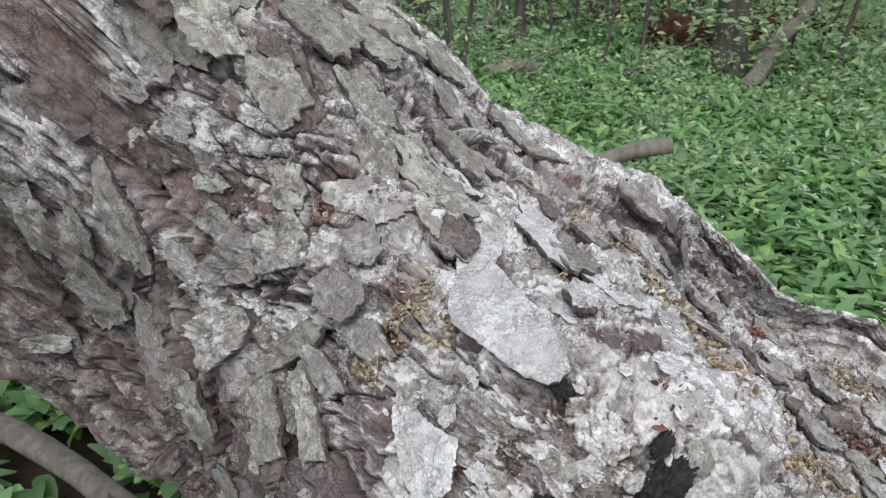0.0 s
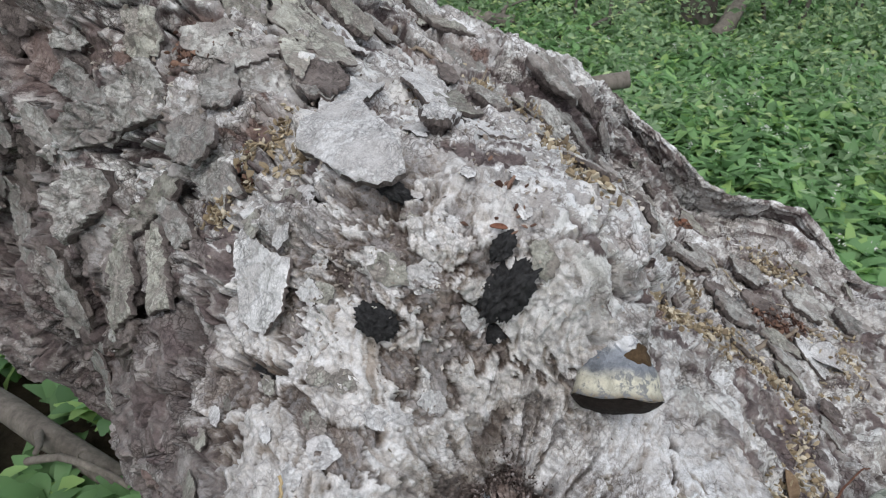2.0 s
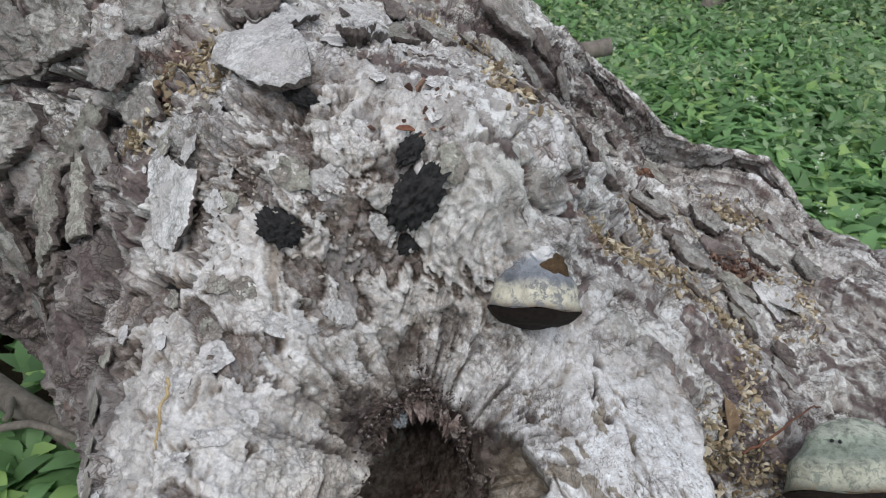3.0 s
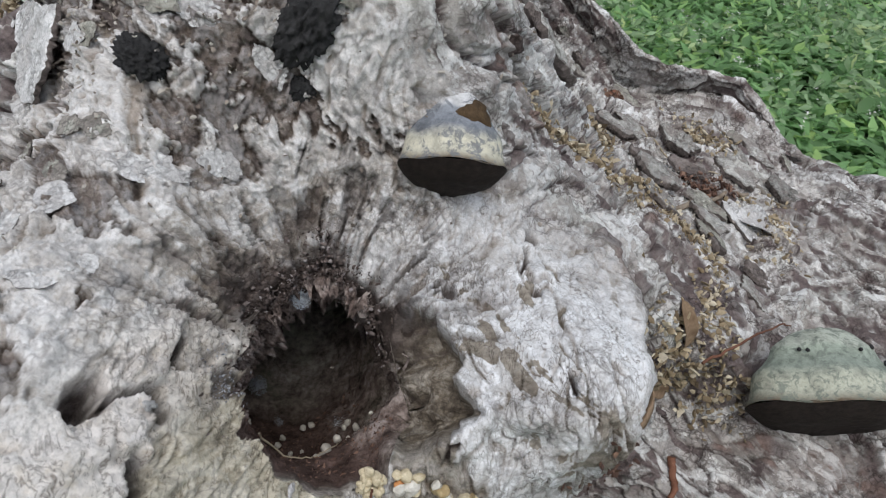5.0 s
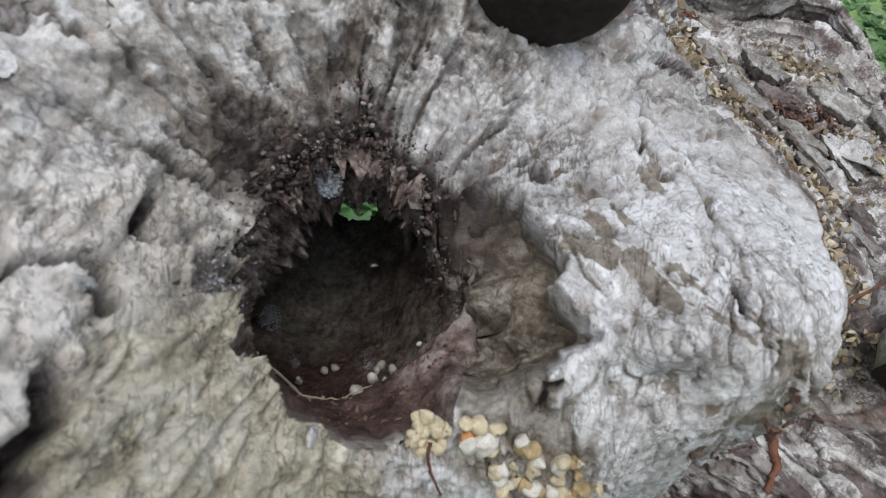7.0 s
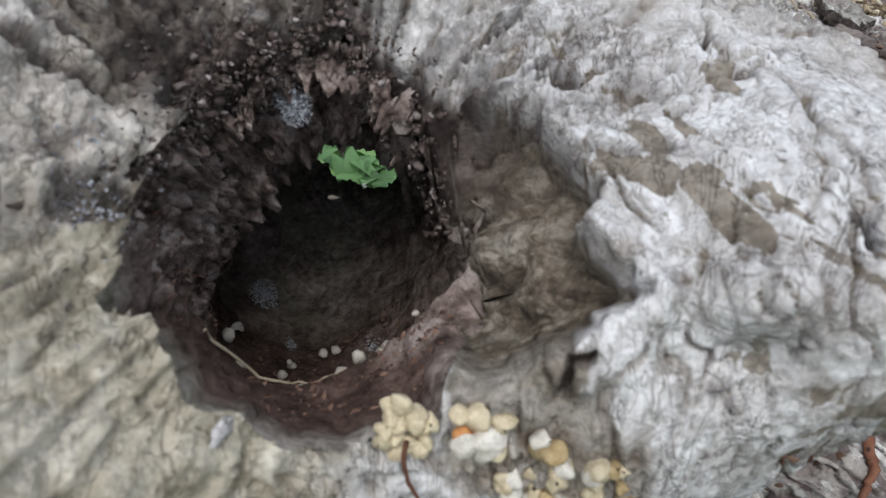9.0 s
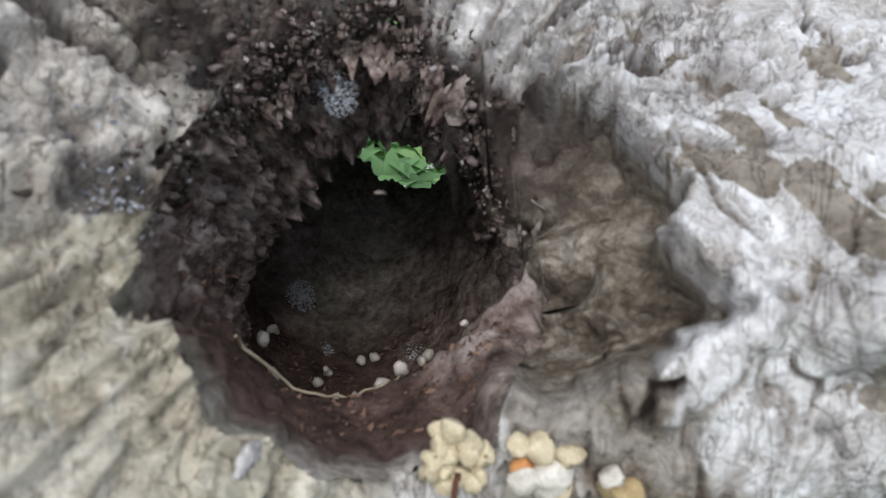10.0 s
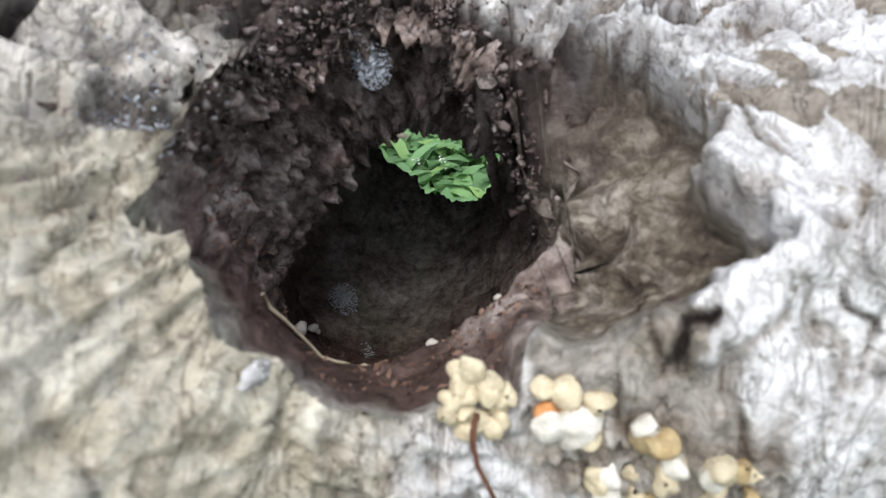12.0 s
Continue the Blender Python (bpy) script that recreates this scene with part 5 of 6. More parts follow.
def make_fungus(s, b, width, depth, height, cap_mat, label, seed, scar=False, sink=0.0, tilt=0.21, bulge=0.10, dome=(0.95, 1.35)):
    """A hoof-shaped bracket: layered cap, thick pale margin, hollow dark pore side."""
    at, _ = skin(s, b, rough=False)
    at, out = Vector(at[0]), Vector(FRAME[2])
    side = (Vector(FRAME[0]) * -0.855 + Vector(FRAME[1]) * 0.52)
    side = (side - out * side.dot(out)).normalized()
    up = side.cross(out)
    if up.dot(Vector(FRAME[1])) < 0:
        up = -up
    # the pore side is turned a little outwards
    up, out = (up * math.cos(tilt) - out * math.sin(tilt)), (out * math.cos(tilt) + up * math.sin(tilt))
    thing = empty("bracket_fungus", label, "bracket fungus", "bracket fungi on the trunk")
    m = Matrix((side, out, up)).transposed().to_4x4()
    m.translation = at + Vector(FRAME[2]) * sink
    thing.matrix_world = m
    rng = np.random.default_rng(seed)
    nt, nv = 72, 44
    th = np.linspace(-0.12 * math.pi, 1.12 * math.pi, nt)
    v = np.linspace(0, 1, nv)
    TH, V = np.meshgrid(th, v, indexing="ij")

    def cap(th, v):
        """A place on the cap, from the crest down to the rolled margin."""
        wob = 1 + 0.035 * np.sin(5 * th + seed) + 0.02 * np.sin(11 * th)
        spread = (np.clip(v, 0, 1) ** dome[0] + 0.022 * np.sin(v * 19) * step(0.25, 0.5, v) + 0.03 * step(0.70, 0.76, v)) * wob
        pinch = 1 - 0.62 * step(0.55, -0.35, np.sin(th))
        x = np.cos(th) * pinch * spread * width / 2
        y = (np.sin(th) * 0.92 + 0.02) * spread * depth + np.maximum(1 - spread, 0) * 0.5 * depth
        z = height * (1 - np.clip(v, 0, 1) ** dome[1]) - 0.06 * height * step(0.85, 1.0, v) + height * 0.02 * np.sin(7 * th + 3 * v)
        return x, y, z, spread

    X, Y, Z, spread = cap(TH, V)
    P = np.stack([X, Y, Z], 2).reshape(-1, 3)
    idx = np.arange(nt * nv).reshape(nt, nv)
    quads = np.stack([idx[:-1, :-1], idx[1:, :-1], idx[1:, 1:], idx[:-1, 1:]], 2).reshape(-1, 4)
    me = mesh_from("cap", P, quads, cap_mat)
    me.attributes.new("zone", "FLOAT", "POINT").data.foreach_set("value", np.asarray(V, np.float32).ravel())
    part("cap", me, thing)
    # pore side: from the margin inwards, slightly hollow
    U = np.linspace(0, 1, 18)
    TH2, U2 = np.meshgrid(th, U, indexing="ij")
    edge = np.interp(TH2, th, (spread[:, -1]))
    k = 1 - U2
    X2 = np.cos(TH2) * (1 - 0.62 * step(0.55, -0.35, np.sin(TH2))) * edge * k * width / 2
    Y2 = (np.sin(TH2) * 0.92 + 0.02) * edge * k * depth
    Z2 = -0.06 * height + height * (-0.05 * np.sin(np.clip(U2 * 6, 0, math.pi)) - bulge * (1 - (1 - U2) ** 2)) + height * 0.03 * (fbm(X2 * 300, Y2 * 300, 3, seed) - 0.5)
    idx = np.arange(TH2.size).reshape(TH2.shape)
    quads = np.stack([idx[:-1, :-1], idx[:-1, 1:], idx[1:, 1:], idx[1:, :-1]], 2).reshape(-1, 4)
    part("pore_surface", mesh_from("pore_surface", np.stack([X2, Y2, Z2], 2).reshape(-1, 3), quads, PORES), thing, "dark brown pore surface")
    if scar:
        n = 30
        a = np.linspace(0, 2 * math.pi, n, endpoint=False)
        rings = []
        for q in (0.0, 0.5, 0.85, 1.0):
            r = q * (1 + 0.22 * np.sin(3 * a + 1) + 0.12 * np.sin(7 * a))
            x, y, z, _ = cap(1.12 + 0.42 * r * np.cos(a), 0.52 + 0.15 * r * np.sin(a))
            off = 0.0012 if q < 1 else -0.0006
            rings.append(np.stack([x, y + off, z + off], 1))
        P = np.concatenate(rings)
        faces = [(i * n + j, i * n + (j + 1) % n, (i + 1) * n + (j + 1) % n, (i + 1) * n + j) for i in range(3) for j in range(n)]
        part("scar", mesh_from("scar", P, np.array(faces), BROWN_SPOT), thing, "rusty brown worn patch on the cap")
    else:
        for i in range(9):
            tt, vv = 0.5 + 2.0 * rng.random(), 0.3 + 0.6 * rng.random()
            sp = vv ** dome[0]
            c = (math.cos(tt) * sp * width / 2 * 1.02, ((math.sin(tt) * 0.92 + 0.02) * sp + (1 - sp) * 0.5) * depth * 1.02, height * (1 - vv ** dome[1]) * 1.02)
            part("speck", lump_mesh("speck", 0.0022, 0.0022, 0.0022, CHARCOAL, i, 1, c), thing)
    return thing


def lump_mesh(name, rx, ry, rz, material, seed, detail=3, centre=(0, 0, 0), rough=0.35, freq=2.0):
    bm = bmesh.new()
    bmesh.ops.create_icosphere(bm, subdivisions=detail, radius=1)
    for v in bm.verts:
        n = noise.fractal(v.co * freq + Vector((seed * 3.1, seed * 1.7, 0)), 0.7, 2.1, 4)
        q = v.co * (1 + rough * n)
        v.co = Vector((q.x * rx + centre[0], q.y * ry + centre[1], q.z * rz + centre[2]))
    for f in bm.faces:
        f.smooth = True
    me = bpy.data.meshes.new(name)
    bm.to_mesh(me)
    bm.free()
    me.materials.append(material)
    return me


CAP_WHITE = fungus_cap_material("white_grey_bracket_cap", (0.62, 0.625, 0.635), (0.27, 0.295, 0.33), (0.56, 0.54, 0.44))
CAP_GREEN = fungus_cap_material("greenish_bracket_cap", (0.40, 0.43, 0.37), (0.31, 0.36, 0.30), (0.42, 0.43, 0.35))
make_fungus(-0.229, -0.016, 0.080, 0.054, 0.046, CAP_WHITE, "hoof-shaped grey-white bracket fungus with brown scar", 3, True, -0.004, 0.02, 0.30, (0.58, 1.6))
make_fungus(-0.655, 0.045, 0.185, 0.105, 0.074, CAP_GREEN, "large greenish grey bracket fungus with dark speckles", 8, False, 0.01, 0.30, 0.25, (0.60, 1.55))


def on_bark(s, b, lift=0.0):
    """A pose on the bark: z out of it, y across the stem."""
    p, n = skin(s, b, lift)
    z = Vector(n[0])
    y = (Vector(FRAME[1]) - z * z.dot(Vector(FRAME[1]))).normalized()
    m = Matrix((y.cross(z), y, z)).transposed().to_4x4()
    m.translation = Vector(p[0])
    return m


def make_crust(s, b, rx, ry, rz, seed):
    ob = new("black_crust", lump_mesh("black_crust", rx, ry, rz, CHARCOAL, seed, 5, (0, 0, 0), 0.36, 3.6))
    ob.matrix_world = on_bark(s, b, 0.15 * rz)
    tagged(ob, "crumbly black fungus crust stuck to pale bark", "fungus", "black crusts on the trunk")


for row in ((-0.114, -0.005, 0.015, 0.025, 0.013, 1), (-0.094, 0.016, 0.007, 0.012, 0.006, 2), (-0.053, -0.078, 0.015, 0.011, 0.007, 3),
            (-0.128, -0.036, 0.008, 0.008, 0.005, 4), (0.004, -0.165, 0.020, 0.010, 0.006, 5), (-0.006, 0.004, 0.016, 0.007, 0.006, 6)):
    make_crust(*row)

# ---- litter on the trunk ----


def granules(name, label, lines, material, category, seed, flat=0.3):
    """Many small husks and crumbs heaped along lines: along, across, spread, count, size."""
    rng = np.random.default_rng(seed)
    ico = bmesh.new()
    bmesh.ops.create_icosphere(ico, subdivisions=1, radius=1)
    base = np.array([v.co for v in ico.verts])
    tris = np.array([[v.index for v in f.verts] for f in ico.faces])
    ico.free()
    vs, fs, total = [], [], 0
    for (s0, b0), (s1, b1), spread, count, size in lines:
        u = rng.random(count)
        s = s0 + (s1 - s0) * u + rng.normal(size=count) * spread
        b = b0 + (b1 - b0) * u + rng.normal(size=count) * spread * 0.8
        p, n = skin(s, b, np.abs(rng.normal(size=count)) * size * 1.3 + size * 0.2)
        scale = size * (0.55 + 0.9 * rng.random((count, 1, 1))) * np.stack([0.6 + 0.9 * rng.random(count), np.full(count, flat), 0.5 + 0.5 * rng.random(count)], 1)[:, None]
        shape = base[None] * scale * (1 + 0.32 * rng.normal(size=(count, len(base), 1)))
        q = rng.normal(size=(count, 3, 3))
        q, _ = np.linalg.qr(q)
        vs.append((np.einsum("nvi,nij->nvj", shape, q) + p[:, None]).reshape(-1, 3))
        fs.append((tris[None] + (np.arange(count) * len(base))[:, None, None] + total).reshape(-1, 3))
        total += count * len(base)
    ob = new(name, mesh_from(name, np.concatenate(vs), np.concatenate(fs), material, smooth=False))
    tagged(ob, label, category, kind="stuff")


def island_material(name, *stops):
    k = Mat(name, 0.8, 0.2)
    col = k.ramp(k.island(), *stops)
    f = k.noise(400, 4)
    col = k.mix(0.4, col, k.ramp(f, (0.3, 0.5), (0.6, 1.1)), "MULTIPLY")
    return k.done(col, k.bump(f, 0.4, 0.0006))


HUSKS = island_material("tan_husks", (0.0, (0.14, 0.105, 0.07)), (0.35, (0.28, 0.22, 0.14)), (0.75, (0.43, 0.36, 0.25)), (0.95, (0.62, 0.56, 0.44)))
REDS = island_material("rusty_crumbs", (0.0, (0.055, 0.032, 0.027)), (0.5, (0.125, 0.072, 0.055)), (0.9, (0.25, 0.155, 0.115)))
PALES = island_material("pale_grains", (0.0, (0.16, 0.13, 0.11)), (0.5, (0.34, 0.30, 0.26)), (0.95, (0.60, 0.57, 0.52)))
DARKS = island_material("dark_crumbs", (0.0, (0.04, 0.03, 0.027)), (0.6, (0.11, 0.085, 0.078)), (0.88, (0.21, 0.175, 0.165)), (0.98, (0.38, 0.35, 0.35)))

granules("seed_husks", "heaps of tan seed husks caught in bark crevices", (
    ((0.135, 0.030), (0.127, -0.05), 0.006, 170, 0.0030), ((0.127, -0.05), (0.13, -0.09), 0.008, 220, 0.0030), ((0.10, 0.02), (0.09, -0.03), 0.008, 90, 0.0028),
    ((0.06, 0.25), (-0.06, 0.232), 0.010, 330, 0.0032), ((-0.06, 0.232), (-0.135, 0.095), 0.009, 360, 0.0032), ((-0.25, 0.10), (-0.39, 0.154), 0.010, 380, 0.0033),
    ((-0.39, 0.154), (-0.48, 0.16), 0.012, 260, 0.0033), ((-0.60, 0.27), (-0.70, 0.27), 0.030, 1100, 0.0034), ((-0.63, 0.20), (-0.70, 0.23), 0.016, 500, 0.0034), ((-0.36, 0.178), (-0.30, 0.19), 0.010, 160, 0.0034),
    ((-0.46, 0.372), (-0.52, 0.36), 0.016, 240, 0.0033), ((-0.67, 0.29), (-0.74, 0.26), 0.018, 260, 0.0034), ((-0.44, 0.02), (-0.60, 0.0), 0.022, 420, 0.0032),
    ((0.10, 0.175), (0.03, 0.10), 0.008, 120, 0.0028), ((-0.50, 0.17), (-0.53, 0.04), 0.012, 240, 0.0032),
), HUSKS, "plant litter", 3)
granules("rusty_crumbs", "rust-red wood crumbs lying on the bark", (
    ((0.14, -0.055), (0.13, -0.03), 0.006, 60, 0.0028), ((0.30, 0.035), (0.29, 0.06), 0.012, 200, 0.0030), ((-0.335, 0.36), (-0.35, 0.35), 0.006, 60, 0.0032),
    ((-0.48, 0.255), (-0.53, 0.27), 0.010, 240, 0.0032), ((-0.42, -0.10), (-0.45, -0.13), 0.014, 120, 0.0024), ((-0.10, 0.03), (-0.06, 0.045), 0.010, 18, 0.0026),
), REDS, "plant litter", 5)
granules("pale_grains", "pale bark grains and crumbs scattered over the bark", (
    ((-0.2, 0.1), (0.1, 0.1), 0.07, 500, 0.0016), ((-0.1, -0.1), (0.05, -0.05), 0.05, 420, 0.0014), ((-0.6, 0.25), (-0.3, 0.25), 0.07, 520, 0.0020), ((0.15, 0.0), (0.5, 0.0), 0.10, 420, 0.0022),
), PALES, "plant litter", 7)

MOULD_SPECKS = island_material("bluish_mould_specks", (0.0, (0.10, 0.10, 0.115)), (0.5, (0.25, 0.26, 0.29)), (0.95, (0.50, 0.53, 0.57)))
granules("mould_specks", "bluish white mould specks on rotten wood", (
    ((-0.186, -0.182), (-0.214, -0.197), 0.0035, 110, 0.0005), ((-0.204, -0.186), (-0.209, -0.194), 0.003, 120, 0.0005),
), MOULD_SPECKS, "mould", 9)


def make_twig(points, radius, label, material=None, name="twig", seed=0, lift=0.006):
    """A thin twig laid over the bark through the given places."""
    s, b = np.array([p[0] for p in points]), np.array([p[1] for p in points])
    u = np.linspace(0, len(points) - 1, 6 * len(points))
    k = np.arange(len(points))
    S, B = np.interp(u, k, s), np.interp(u, k, b)
    P, n = skin(S, B, 0.0)
    extra = np.array([p[2] if len(p) > 2 else 0.0 for p in points])
    H = (P - np.array(ORIGIN)) @ FRAME[2]
    H = np.convolve(np.pad(H, 4, mode="edge"), np.ones(9) / 9, "valid") + lift + np.interp(u, k, extra)
    Q = stem((P - np.array(ORIGIN)) @ FRAME[0], (P - np.array(ORIGIN)) @ FRAME[1], H)
    ob = new(name, tube_mesh(name, Q, np.linspace(radius, radius * 0.6, len(Q)), material or TWIG, 8, 0.15, seed))
    return tagged(ob, label, "twig", "twigs on the trunk")


make_twig([(-0.462, 0.188), (-0.50, 0.235), (-0.56, 0.297)], 0.0042, "short grey twig lying on seed husks", seed=1)
make_twig([(-0.515, 0.02), (-0.57, 0.08), (-0.64, 0.145)], 0.0015, "thin reddish stalk leaning over husks", RUST, "stalk", 2, 0.02)
make_twig([(0.20, 0.262, 0.01), (0.16, 0.25, 0.012), (0.12, 0.262, 0.008), (0.08, 0.285)], 0.0035, "pale bent root thread over a bark hollow", seed=3)
make_twig([(0.15, 0.30, 0.004), (0.10, 0.305, 0.01), (0.055, 0.30)], 0.0028, "thin grey twig caught under bark", seed=4)
make_twig([(0.07, 0.305), (0.05, 0.265, 0.006)], 0.0022, "thin grey twig caught under bark", seed=5)
make_twig([(-0.066, -0.190, 0.004), (-0.078, -0.203, 0.008), (-0.088, -0.206, 0.006), (-0.094, -0.217)], 0.0011, "curved yellowish stalk sticking to the bark", HUSK, "stalk", 6, 0.008)
make_twig([(-0.566, -0.070), (-0.578, -0.084), (-0.588, -0.094), (-0.593, -0.112)], 0.0040, "rust-red bent root in the crevice", RUST, "root", 9, 0.006)
make_twig([(-0.57, 0.33), (-0.66, 0.34), (-0.76, 0.35)], 0.0030, "thin dark twig along the bark edge", DEAD_WOOD, seed=7)
make_twig([(-0.40, 0.33), (-0.46, 0.30), (-0.52, 0.31)], 0.0016, "thin pale grass stalk lying on bark", FIBRE, "stalk", 8)


def make_dead_leaf(s, b, length, width, turn, label, material, seed):
    """A dry curled leaf: a thick-edged arched blade with a raised midrib."""
    n, m = 13, 7
    f, g = np.linspace(-1, 1, n), np.linspace(-1, 1, m)
    Fv, Gv = np.meshgrid(f, g, indexing="ij")
    w = np.maximum(1 - Fv ** 2, 0.004) ** 0.6
    x, y = Fv * length / 2, Gv * w * width / 2
    z = 0.10 * length * (1 - Fv ** 2) + 0.22 * width * Gv ** 2 * w + 0.01 * length * np.sin(5 * Fv + seed)
    top = np.stack([x, y, z], 2).reshape(-1, 3)
    low = top - np.array([0, 0, 0.0012])
    idx = np.arange(n * m).reshape(n, m)
    q = np.stack([idx[:-1, :-1], idx[1:, :-1], idx[1:, 1:], idx[:-1, 1:]], 2).reshape(-1, 4)
    off = n * m
    sides = []
    loop = list(idx[:, 0]) + list(idx[-1, 1:]) + list(idx[::-1, -1][1:]) + list(idx[0, ::-1][1:-1])
    for a, c in zip(loop, loop[1:] + loop[:1]):
        sides.append((a, a + off, c + off, c))
    ob = new("dead_leaf", mesh_from("dead_leaf", np.concatenate([top, low]), np.concatenate([q, q[:, ::-1] + off, np.array(sides)]), material))
    ob.matrix_world = on_bark(s, b, 0.004) @ pose(0, 0, 0, 0, 0, turn)
    tagged(ob, label, "leaf", "dead leaves on the trunk")


make_dead_leaf(-0.473, 0.032, 0.055, 0.016, -30, "narrow tan dead leaf on bark", DRY_LEAF, 1)
make_dead_leaf(-0.578, 0.25, 0.06, 0.045, 20, "broad pale dry leaf lying on husks", PALE_BARK, 2)
make_dead_leaf(-0.345, 0.365, 0.035, 0.016, 60, "rust-red dry leaf scrap on bark", RUST, 3)
make_dead_leaf(-0.47, -0.06, 0.05, 0.02, 80, "brown dry leaf in the crevice", DRY_LEAF, 4)
make_dead_leaf(-0.52, -0.02, 0.045, 0.018, 10, "brown dry leaf in the crevice", DRY_LEAF, 5)
make_dead_leaf(-0.085, 0.022, 0.013, 0.004, 30, "tiny orange leaf scrap on pale bark", RUST, 6)

# ---- in and round the hollow ----


def in_hollow(name, label, places, material, category, seed, count, size, spread, flat=0.7):
    rng = np.random.default_rng(seed)
    for s, b, h in places:
        for i in range(count):
            c = stem(s + rng.normal() * spread, b + rng.normal() * spread, h + rng.normal() * spread * 0.5)
            r = size * (0.6 + 0.8 * rng.random())
            ob = new(name, lump_mesh(name, r, r * flat, r * (0.6 + 0.4 * rng.random()), material, seed + i, 2, (0, 0, 0), 0.25))
            ob.location = Vector(c)
            ob.rotation_euler = tuple(rng.random(3) * 6)
            tagged(ob, label, category, label.split()[-1] and category + " in the hollow")


in_hollow("pale_pebble", "small pale crumb lying in dark wood mould",
          [lining(3.3 + 1.9 * ((i * 0.618) % 1), 0.20 + 0.26 * ((i * 0.755) % 1)) for i in range(58)], PALES, "crumb", 11, 1, 0.0030, 0.003)


def make_tuft(s, b, h, radius, count, label, seed):
    """A ball of short fine threads."""
    rng = np.random.default_rng(seed)
    d = rng.normal(size=(count, 3))
    d /= np.linalg.norm(d, axis=1, keepdims=True)
    c = d * radius * rng.random((count, 1)) ** 0.6 * np.array([1.0, 0.8, 1.3])
    v, f = diamond_leaves(c, radius * (0.05 + 0.10 * rng.random(count)), rng)
    ob = new("mould_tuft", mesh_from("mould_tuft", v, f, COTTON))
    ob.location = Vector(stem(s, b, h))
    tagged(ob, label, "mould", "mould tufts in the hollow")


make_tuft(-0.198, -0.141, 0.394, 0.0070, 1100, "fluffy bluish white mould tuft on rotten wood", 1)
make_tuft(-0.190, -0.141, 0.398, 0.0060, 360, "fluffy bluish white mould tuft on rotten wood", 2)
make_tuft(-0.192, -0.240, 0.215, 0.0095, 700, "round grey mould tuft above wood mould", 3)
make_tuft(*lining(4.3, 0.47), 0.006, 120, "small grey mould tuft on rotten wood", 4)
make_tuft(*lining(3.5, 0.42), 0.006, 120, "small grey mould tuft on rotten wood", 5)


def make_root(points, radius, label, material, seed):
    P = stem(*[np.array([p[k] for p in points]) for k in range(3)])
    u = np.linspace(0, len(P) - 1, 18)
    Q = np.stack([np.interp(u, np.arange(len(P)), P[:, k]) for k in range(3)], 1)
    Q += 0.0018 * (np.random.default_rng(seed).random(Q.shape) - 0.5)
    ob = new("root_thread", tube_mesh("root_thread", Q, np.linspace(radius, radius * 0.45, 18), material, 7, 0.2, seed))
    tagged(ob, label, "root", "roots in the hollow")


make_root([(-0.234, -0.124, 0.405), (-0.240, -0.134, 0.368), (-0.246, -0.142, 0.325), (-0.250, -0.148, 0.285)], 0.0030, "brown root strip hanging in the hollow", BROWN_BARK, 1)
make_root([(-0.238, -0.124, 0.405), (-0.246, -0.130, 0.365), (-0.252, -0.138, 0.32)], 0.0042, "brown root strip hanging in the hollow", BROWN_BARK, 2)
make_root([lining(4.75, 0.20, 0.006), lining(4.6, 0.25, 0.007), lining(4.4, 0.27, 0.006), lining(4.2, 0.25, 0.006), lining(4.1, 0.27, 0.006)], 0.0014, "pale rootlet lying in wood mould", FIBRE, 3)
make_root([lining(4.9, 0.12, 0.005), lining(4.5, 0.16, 0.006), lining(4.1, 0.17, 0.006), lining(3.7, 0.2, 0.006)], 0.0007, "thin pale rootlet lying in wood mould", FIBRE, 4)


def make_mould_crumbs():
    """Loose red-brown crumbs on the floor of the hollow."""
    rng = np.random.default_rng(67)
    n = 2600
    g = LINING[0]
    i = ((3.2 + 2.5 * rng.random(n)) / (2 * math.pi) * g.shape[0]).astype(int) % g.shape[0]
    j = ((0.06 + 0.42 * rng.random(n)) * (g.shape[1] - 1)).astype(int)
    c = g[i, j]
    p = stem(c[:, 0], c[:, 1], c[:, 2] + 0.001)
    v, f = diamond_leaves(p, 0.0008 + 0.0018 * rng.random(n) ** 3, rng)
    tagged(new("mould_crumbs", mesh_from("mould_crumbs", v, f, REDS)), "loose red-brown wood mould in the hollow", "wood crumbs", kind="stuff")


make_mould_crumbs()


def make_crumbs():
    rng = np.random.default_rng(61)
    n = 4600
    a = rng.normal(size=n) * 0.65 + 0.55
    r = hole_radius(a) * (0.93 + 0.50 * rng.random(n) ** 1.6)
    s, b = HOLE[0] + r * np.cos(a), HOLE[1] + r * np.sin(a)
    depth = np.where(r < hole_radius(a), -0.03 * rng.random(n), 0.0)
    p, _ = skin(s, b, depth - 0.002)
    ico = bmesh.new()
    bmesh.ops.create_icosphere(ico, subdivisions=1, radius=1)
    base = np.array([v.co for v in ico.verts])
    tris = np.array([[v.index for v in f.verts] for f in ico.faces])
    ico.free()
    size = 0.0005 + 0.0013 * rng.random((n, 1, 1)) ** 4
    shape = base[None] * size * (1 + 0.40 * rng.normal(size=(n, len(base), 1))) * (0.5 + 0.8 * rng.random((n, 1, 3)))
    v = (shape + p[:, None]).reshape(-1, 3)
    f = (tris[None] + (np.arange(n) * len(base))[:, None, None]).reshape(-1, 3)
    tagged(new("rotten_crumbs", mesh_from("rotten_crumbs", v, f, DARKS)), "dark crumbling rotten wood bits round the hollow", "wood crumbs", kind="stuff")


make_crumbs()

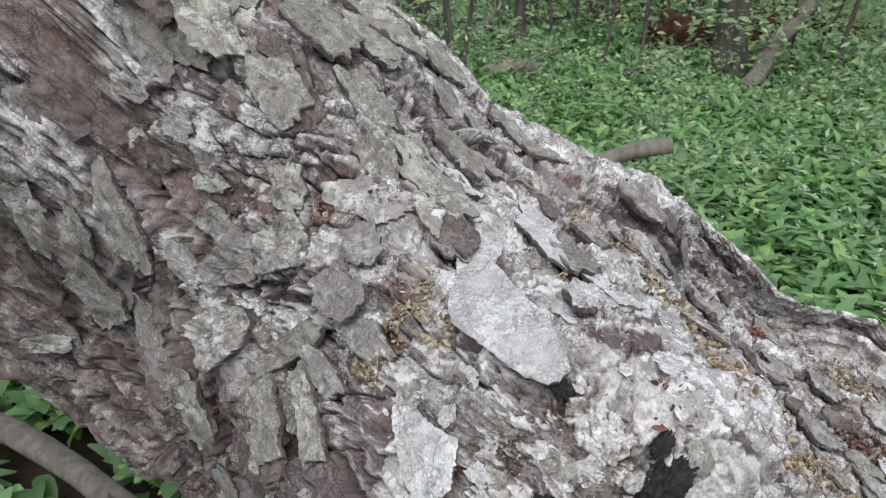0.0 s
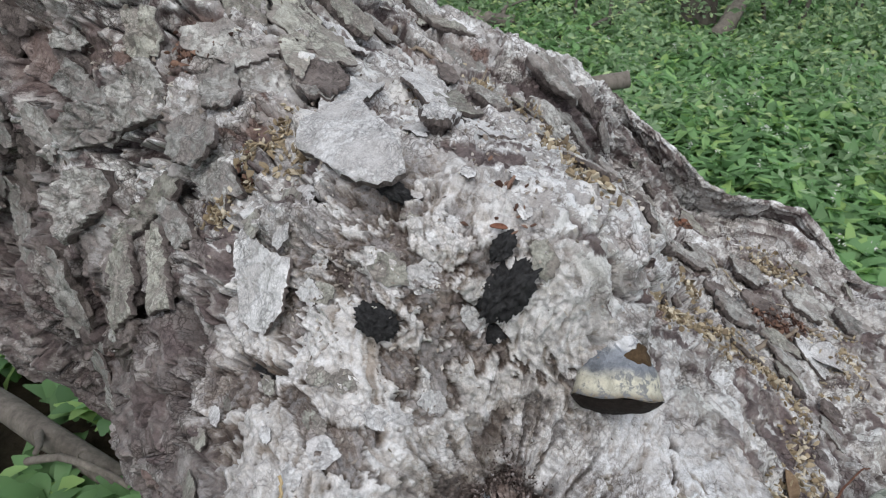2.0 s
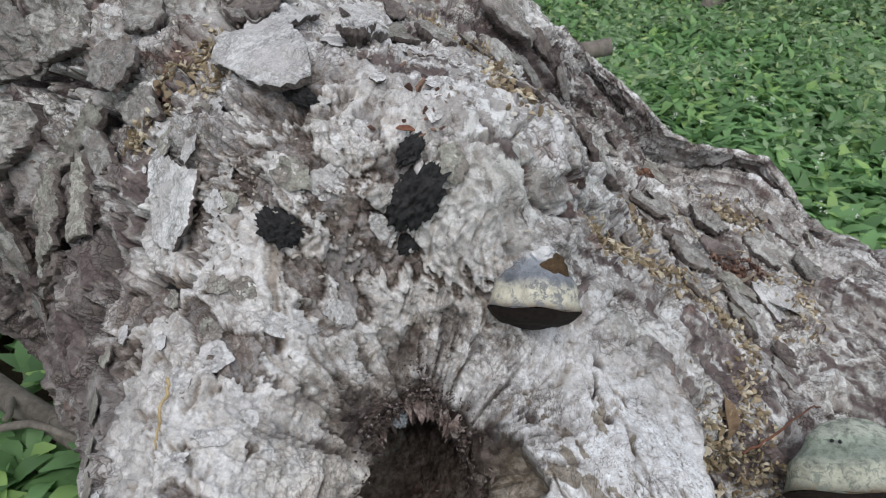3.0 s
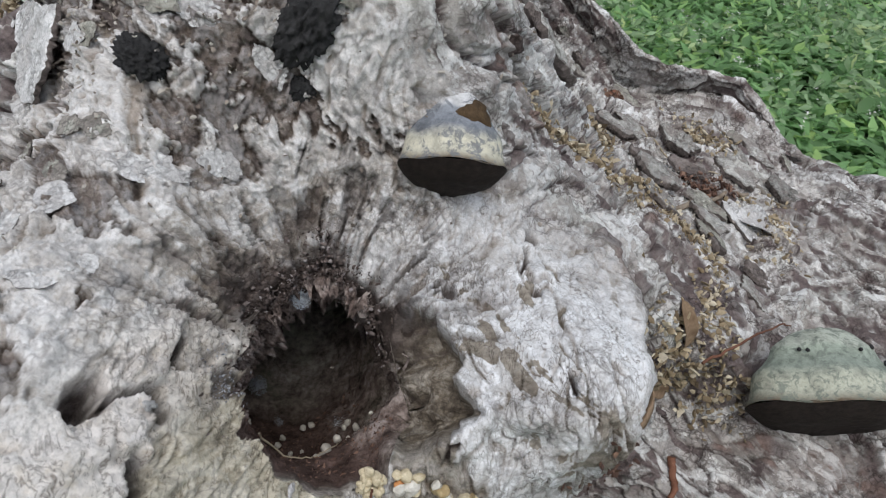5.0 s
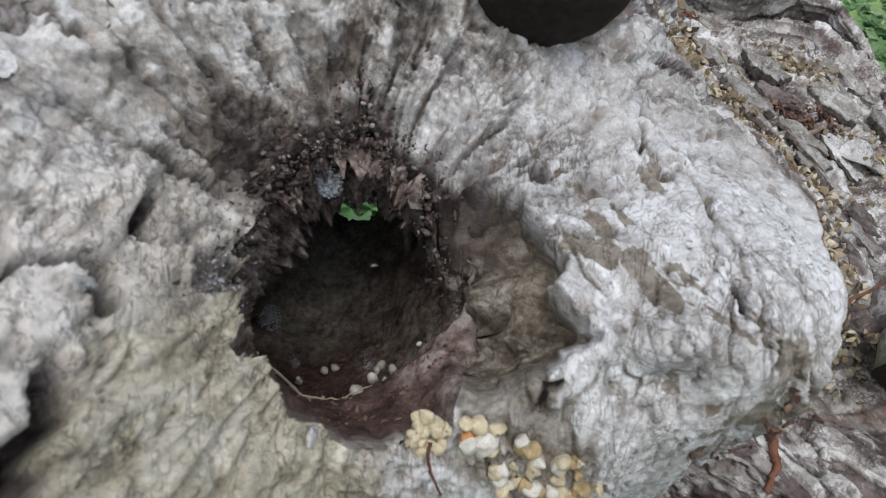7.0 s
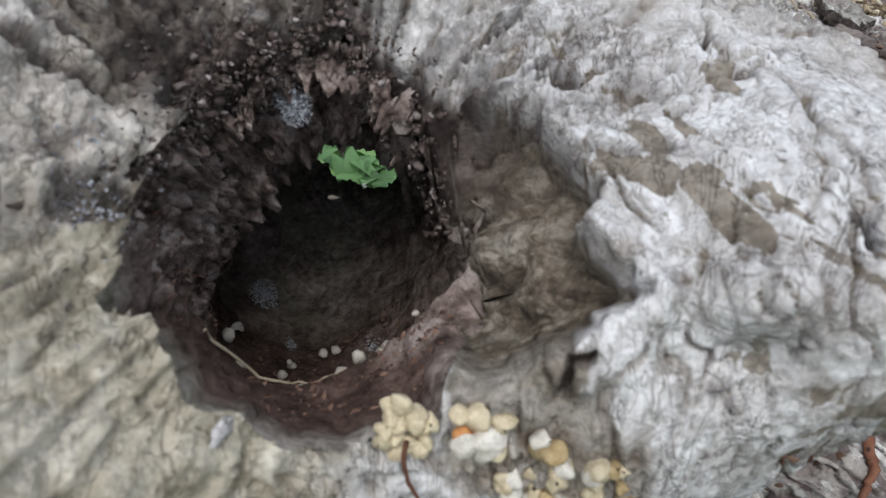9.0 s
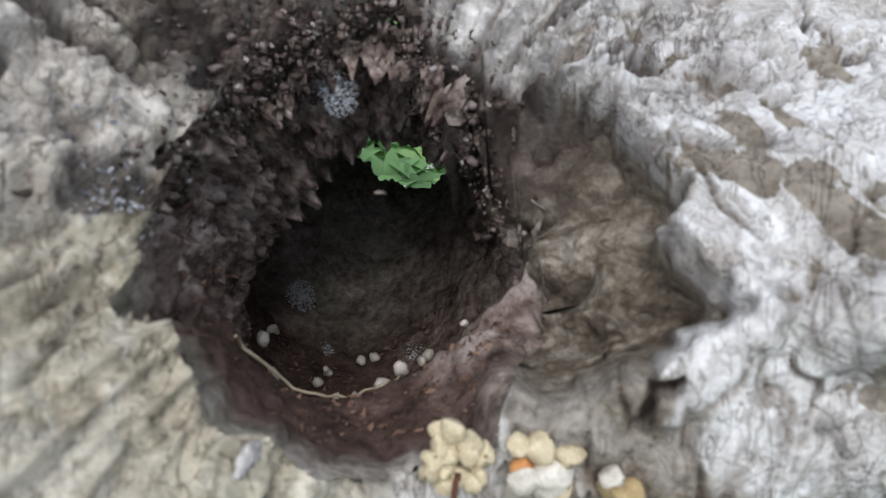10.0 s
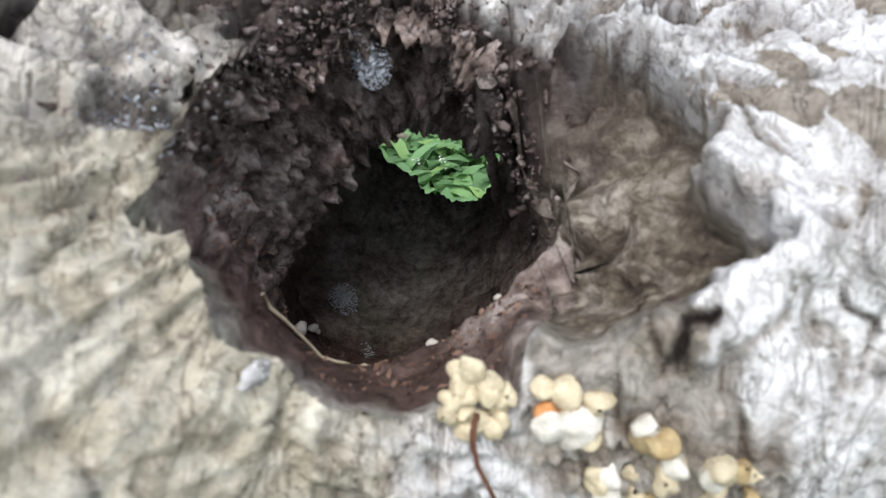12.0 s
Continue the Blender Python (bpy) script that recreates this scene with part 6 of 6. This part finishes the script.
HUSK_WHITE = plain_material("white_seed_husk", (0.55, 0.52, 0.46), (0.80, 0.78, 0.72), 200, relief=0.0006, vary=0.1)
HUSK_CREAM = plain_material("cream_seed_husk", (0.50, 0.42, 0.28), (0.76, 0.68, 0.50), 200, relief=0.0006, vary=0.4)
HUSK_ORANGE = plain_material("orange_seed_husk", (0.42, 0.17, 0.06), (0.68, 0.34, 0.14), 200, relief=0.0006, vary=0.1)


def make_husk(s, b, size, material, label, seed):
    """A plump open husk: a rounded cup with a pinched tip."""
    rng = np.random.default_rng(seed)
    nt, nv = 16, 10
    th, v = np.linspace(0, 2 * math.pi, nt, endpoint=False), np.linspace(0.02, 0.98, nv)
    TH, V = np.meshgrid(th, v, indexing="ij")
    r = np.sin(V * math.pi) ** 0.75 * (0.72 + 0.5 * V) * (1 + 0.2 * np.sin(3 * TH + seed) + 0.1 * np.sin(5 * TH + 4 * V))
    P = np.stack([r * np.cos(TH) * size * 0.55, r * np.sin(TH) * size * 0.42, (V - 0.5) * size * 1.15], 2).reshape(-1, 3)
    idx = np.arange(nt * nv).reshape(nt, nv)
    nxt = np.roll(idx, -1, axis=0)
    q = np.stack([idx[:, :-1], nxt[:, :-1], nxt[:, 1:], idx[:, 1:]], 2).reshape(-1, 4)
    ob = new("seed_husk", mesh_from("seed_husk", P, q, material))
    ob.matrix_world = on_bark(s, b, size * 0.25) @ pose(0, 0, 0, *(rng.random(3) * 180 - 90))
    tagged(ob, label, "seed husk", "seed husks at the hollow")


def make_husk_cluster():
    rng = np.random.default_rng(91)
    for i in range(16):
        a = 6.28 * i / 16
        q = math.sqrt(rng.random())
        make_husk(-0.2975 + 0.0075 * math.cos(a) * q, -0.1965 + 0.007 * math.sin(a) * q, 0.0045 + 0.0022 * rng.random(), HUSK_CREAM, "plump cream seed husk in a small cluster", 10 + i)
    for i, (s, b, z, mat, label) in enumerate((
            (-0.318, -0.1865, 0.011, HUSK_WHITE, "large white seed husk among tan ones"), (-0.3135, -0.1905, 0.008, HUSK_WHITE, "white seed husk with orange side"),
            (-0.3150, -0.1850, 0.007, HUSK_ORANGE, "orange seed husk among tan ones"), (-0.3115, -0.1890, 0.006, HUSK_ORANGE, "orange seed husk among tan ones"),
            (-0.3120, -0.1830, 0.008, HUSK_CREAM, "cream seed husk on the rim"), (-0.3190, -0.1800, 0.007, HUSK_CREAM, "cream seed husk on the rim"),
            (-0.3080, -0.1850, 0.006, HUSK_CREAM, "cream seed husk on the rim"))):
        make_husk(s, b, z, mat, label, 40 + i)
    for i in range(48):
        u = rng.random()
        make_husk(-0.325 - 0.045 * u + rng.normal() * 0.004, -0.190 + 0.012 * u + rng.normal() * 0.007, 0.004 + 0.004 * rng.random(),
                  (HUSK_CREAM, HUSK_CREAM, HUSK_WHITE, HUSK)[int(rng.integers(4))], "small tan seed husk on bare wood", 60 + i)


make_husk_cluster()
make_twig([(-0.300, -0.198, 0.004), (-0.306, -0.206, 0.006), (-0.318, -0.214)], 0.0008, "thin rust-brown stalk below the seed husks", RUST, "stalk", 11, 0.003)


def make_chip(s, b, size, label, seed):
    ob = new("wood_chip", lump_mesh("wood_chip", size, size * 0.35, size * 0.22, PALE_BARK, seed, 3, (0, 0, 0), 0.6, 1.6))
    ob.matrix_world = on_bark(s, b, 0.002) @ pose(0, 0, 0, 0, 35, 60)
    tagged(ob, label, "wood chip", "wood chips at the hollow")


make_chip(-0.262, -0.217, 0.0055, "pale upright splinter on the rim of the hollow", 2)
make_chip(-0.187, -0.213, 0.007, "pale wood splinter beside a crack", 5)
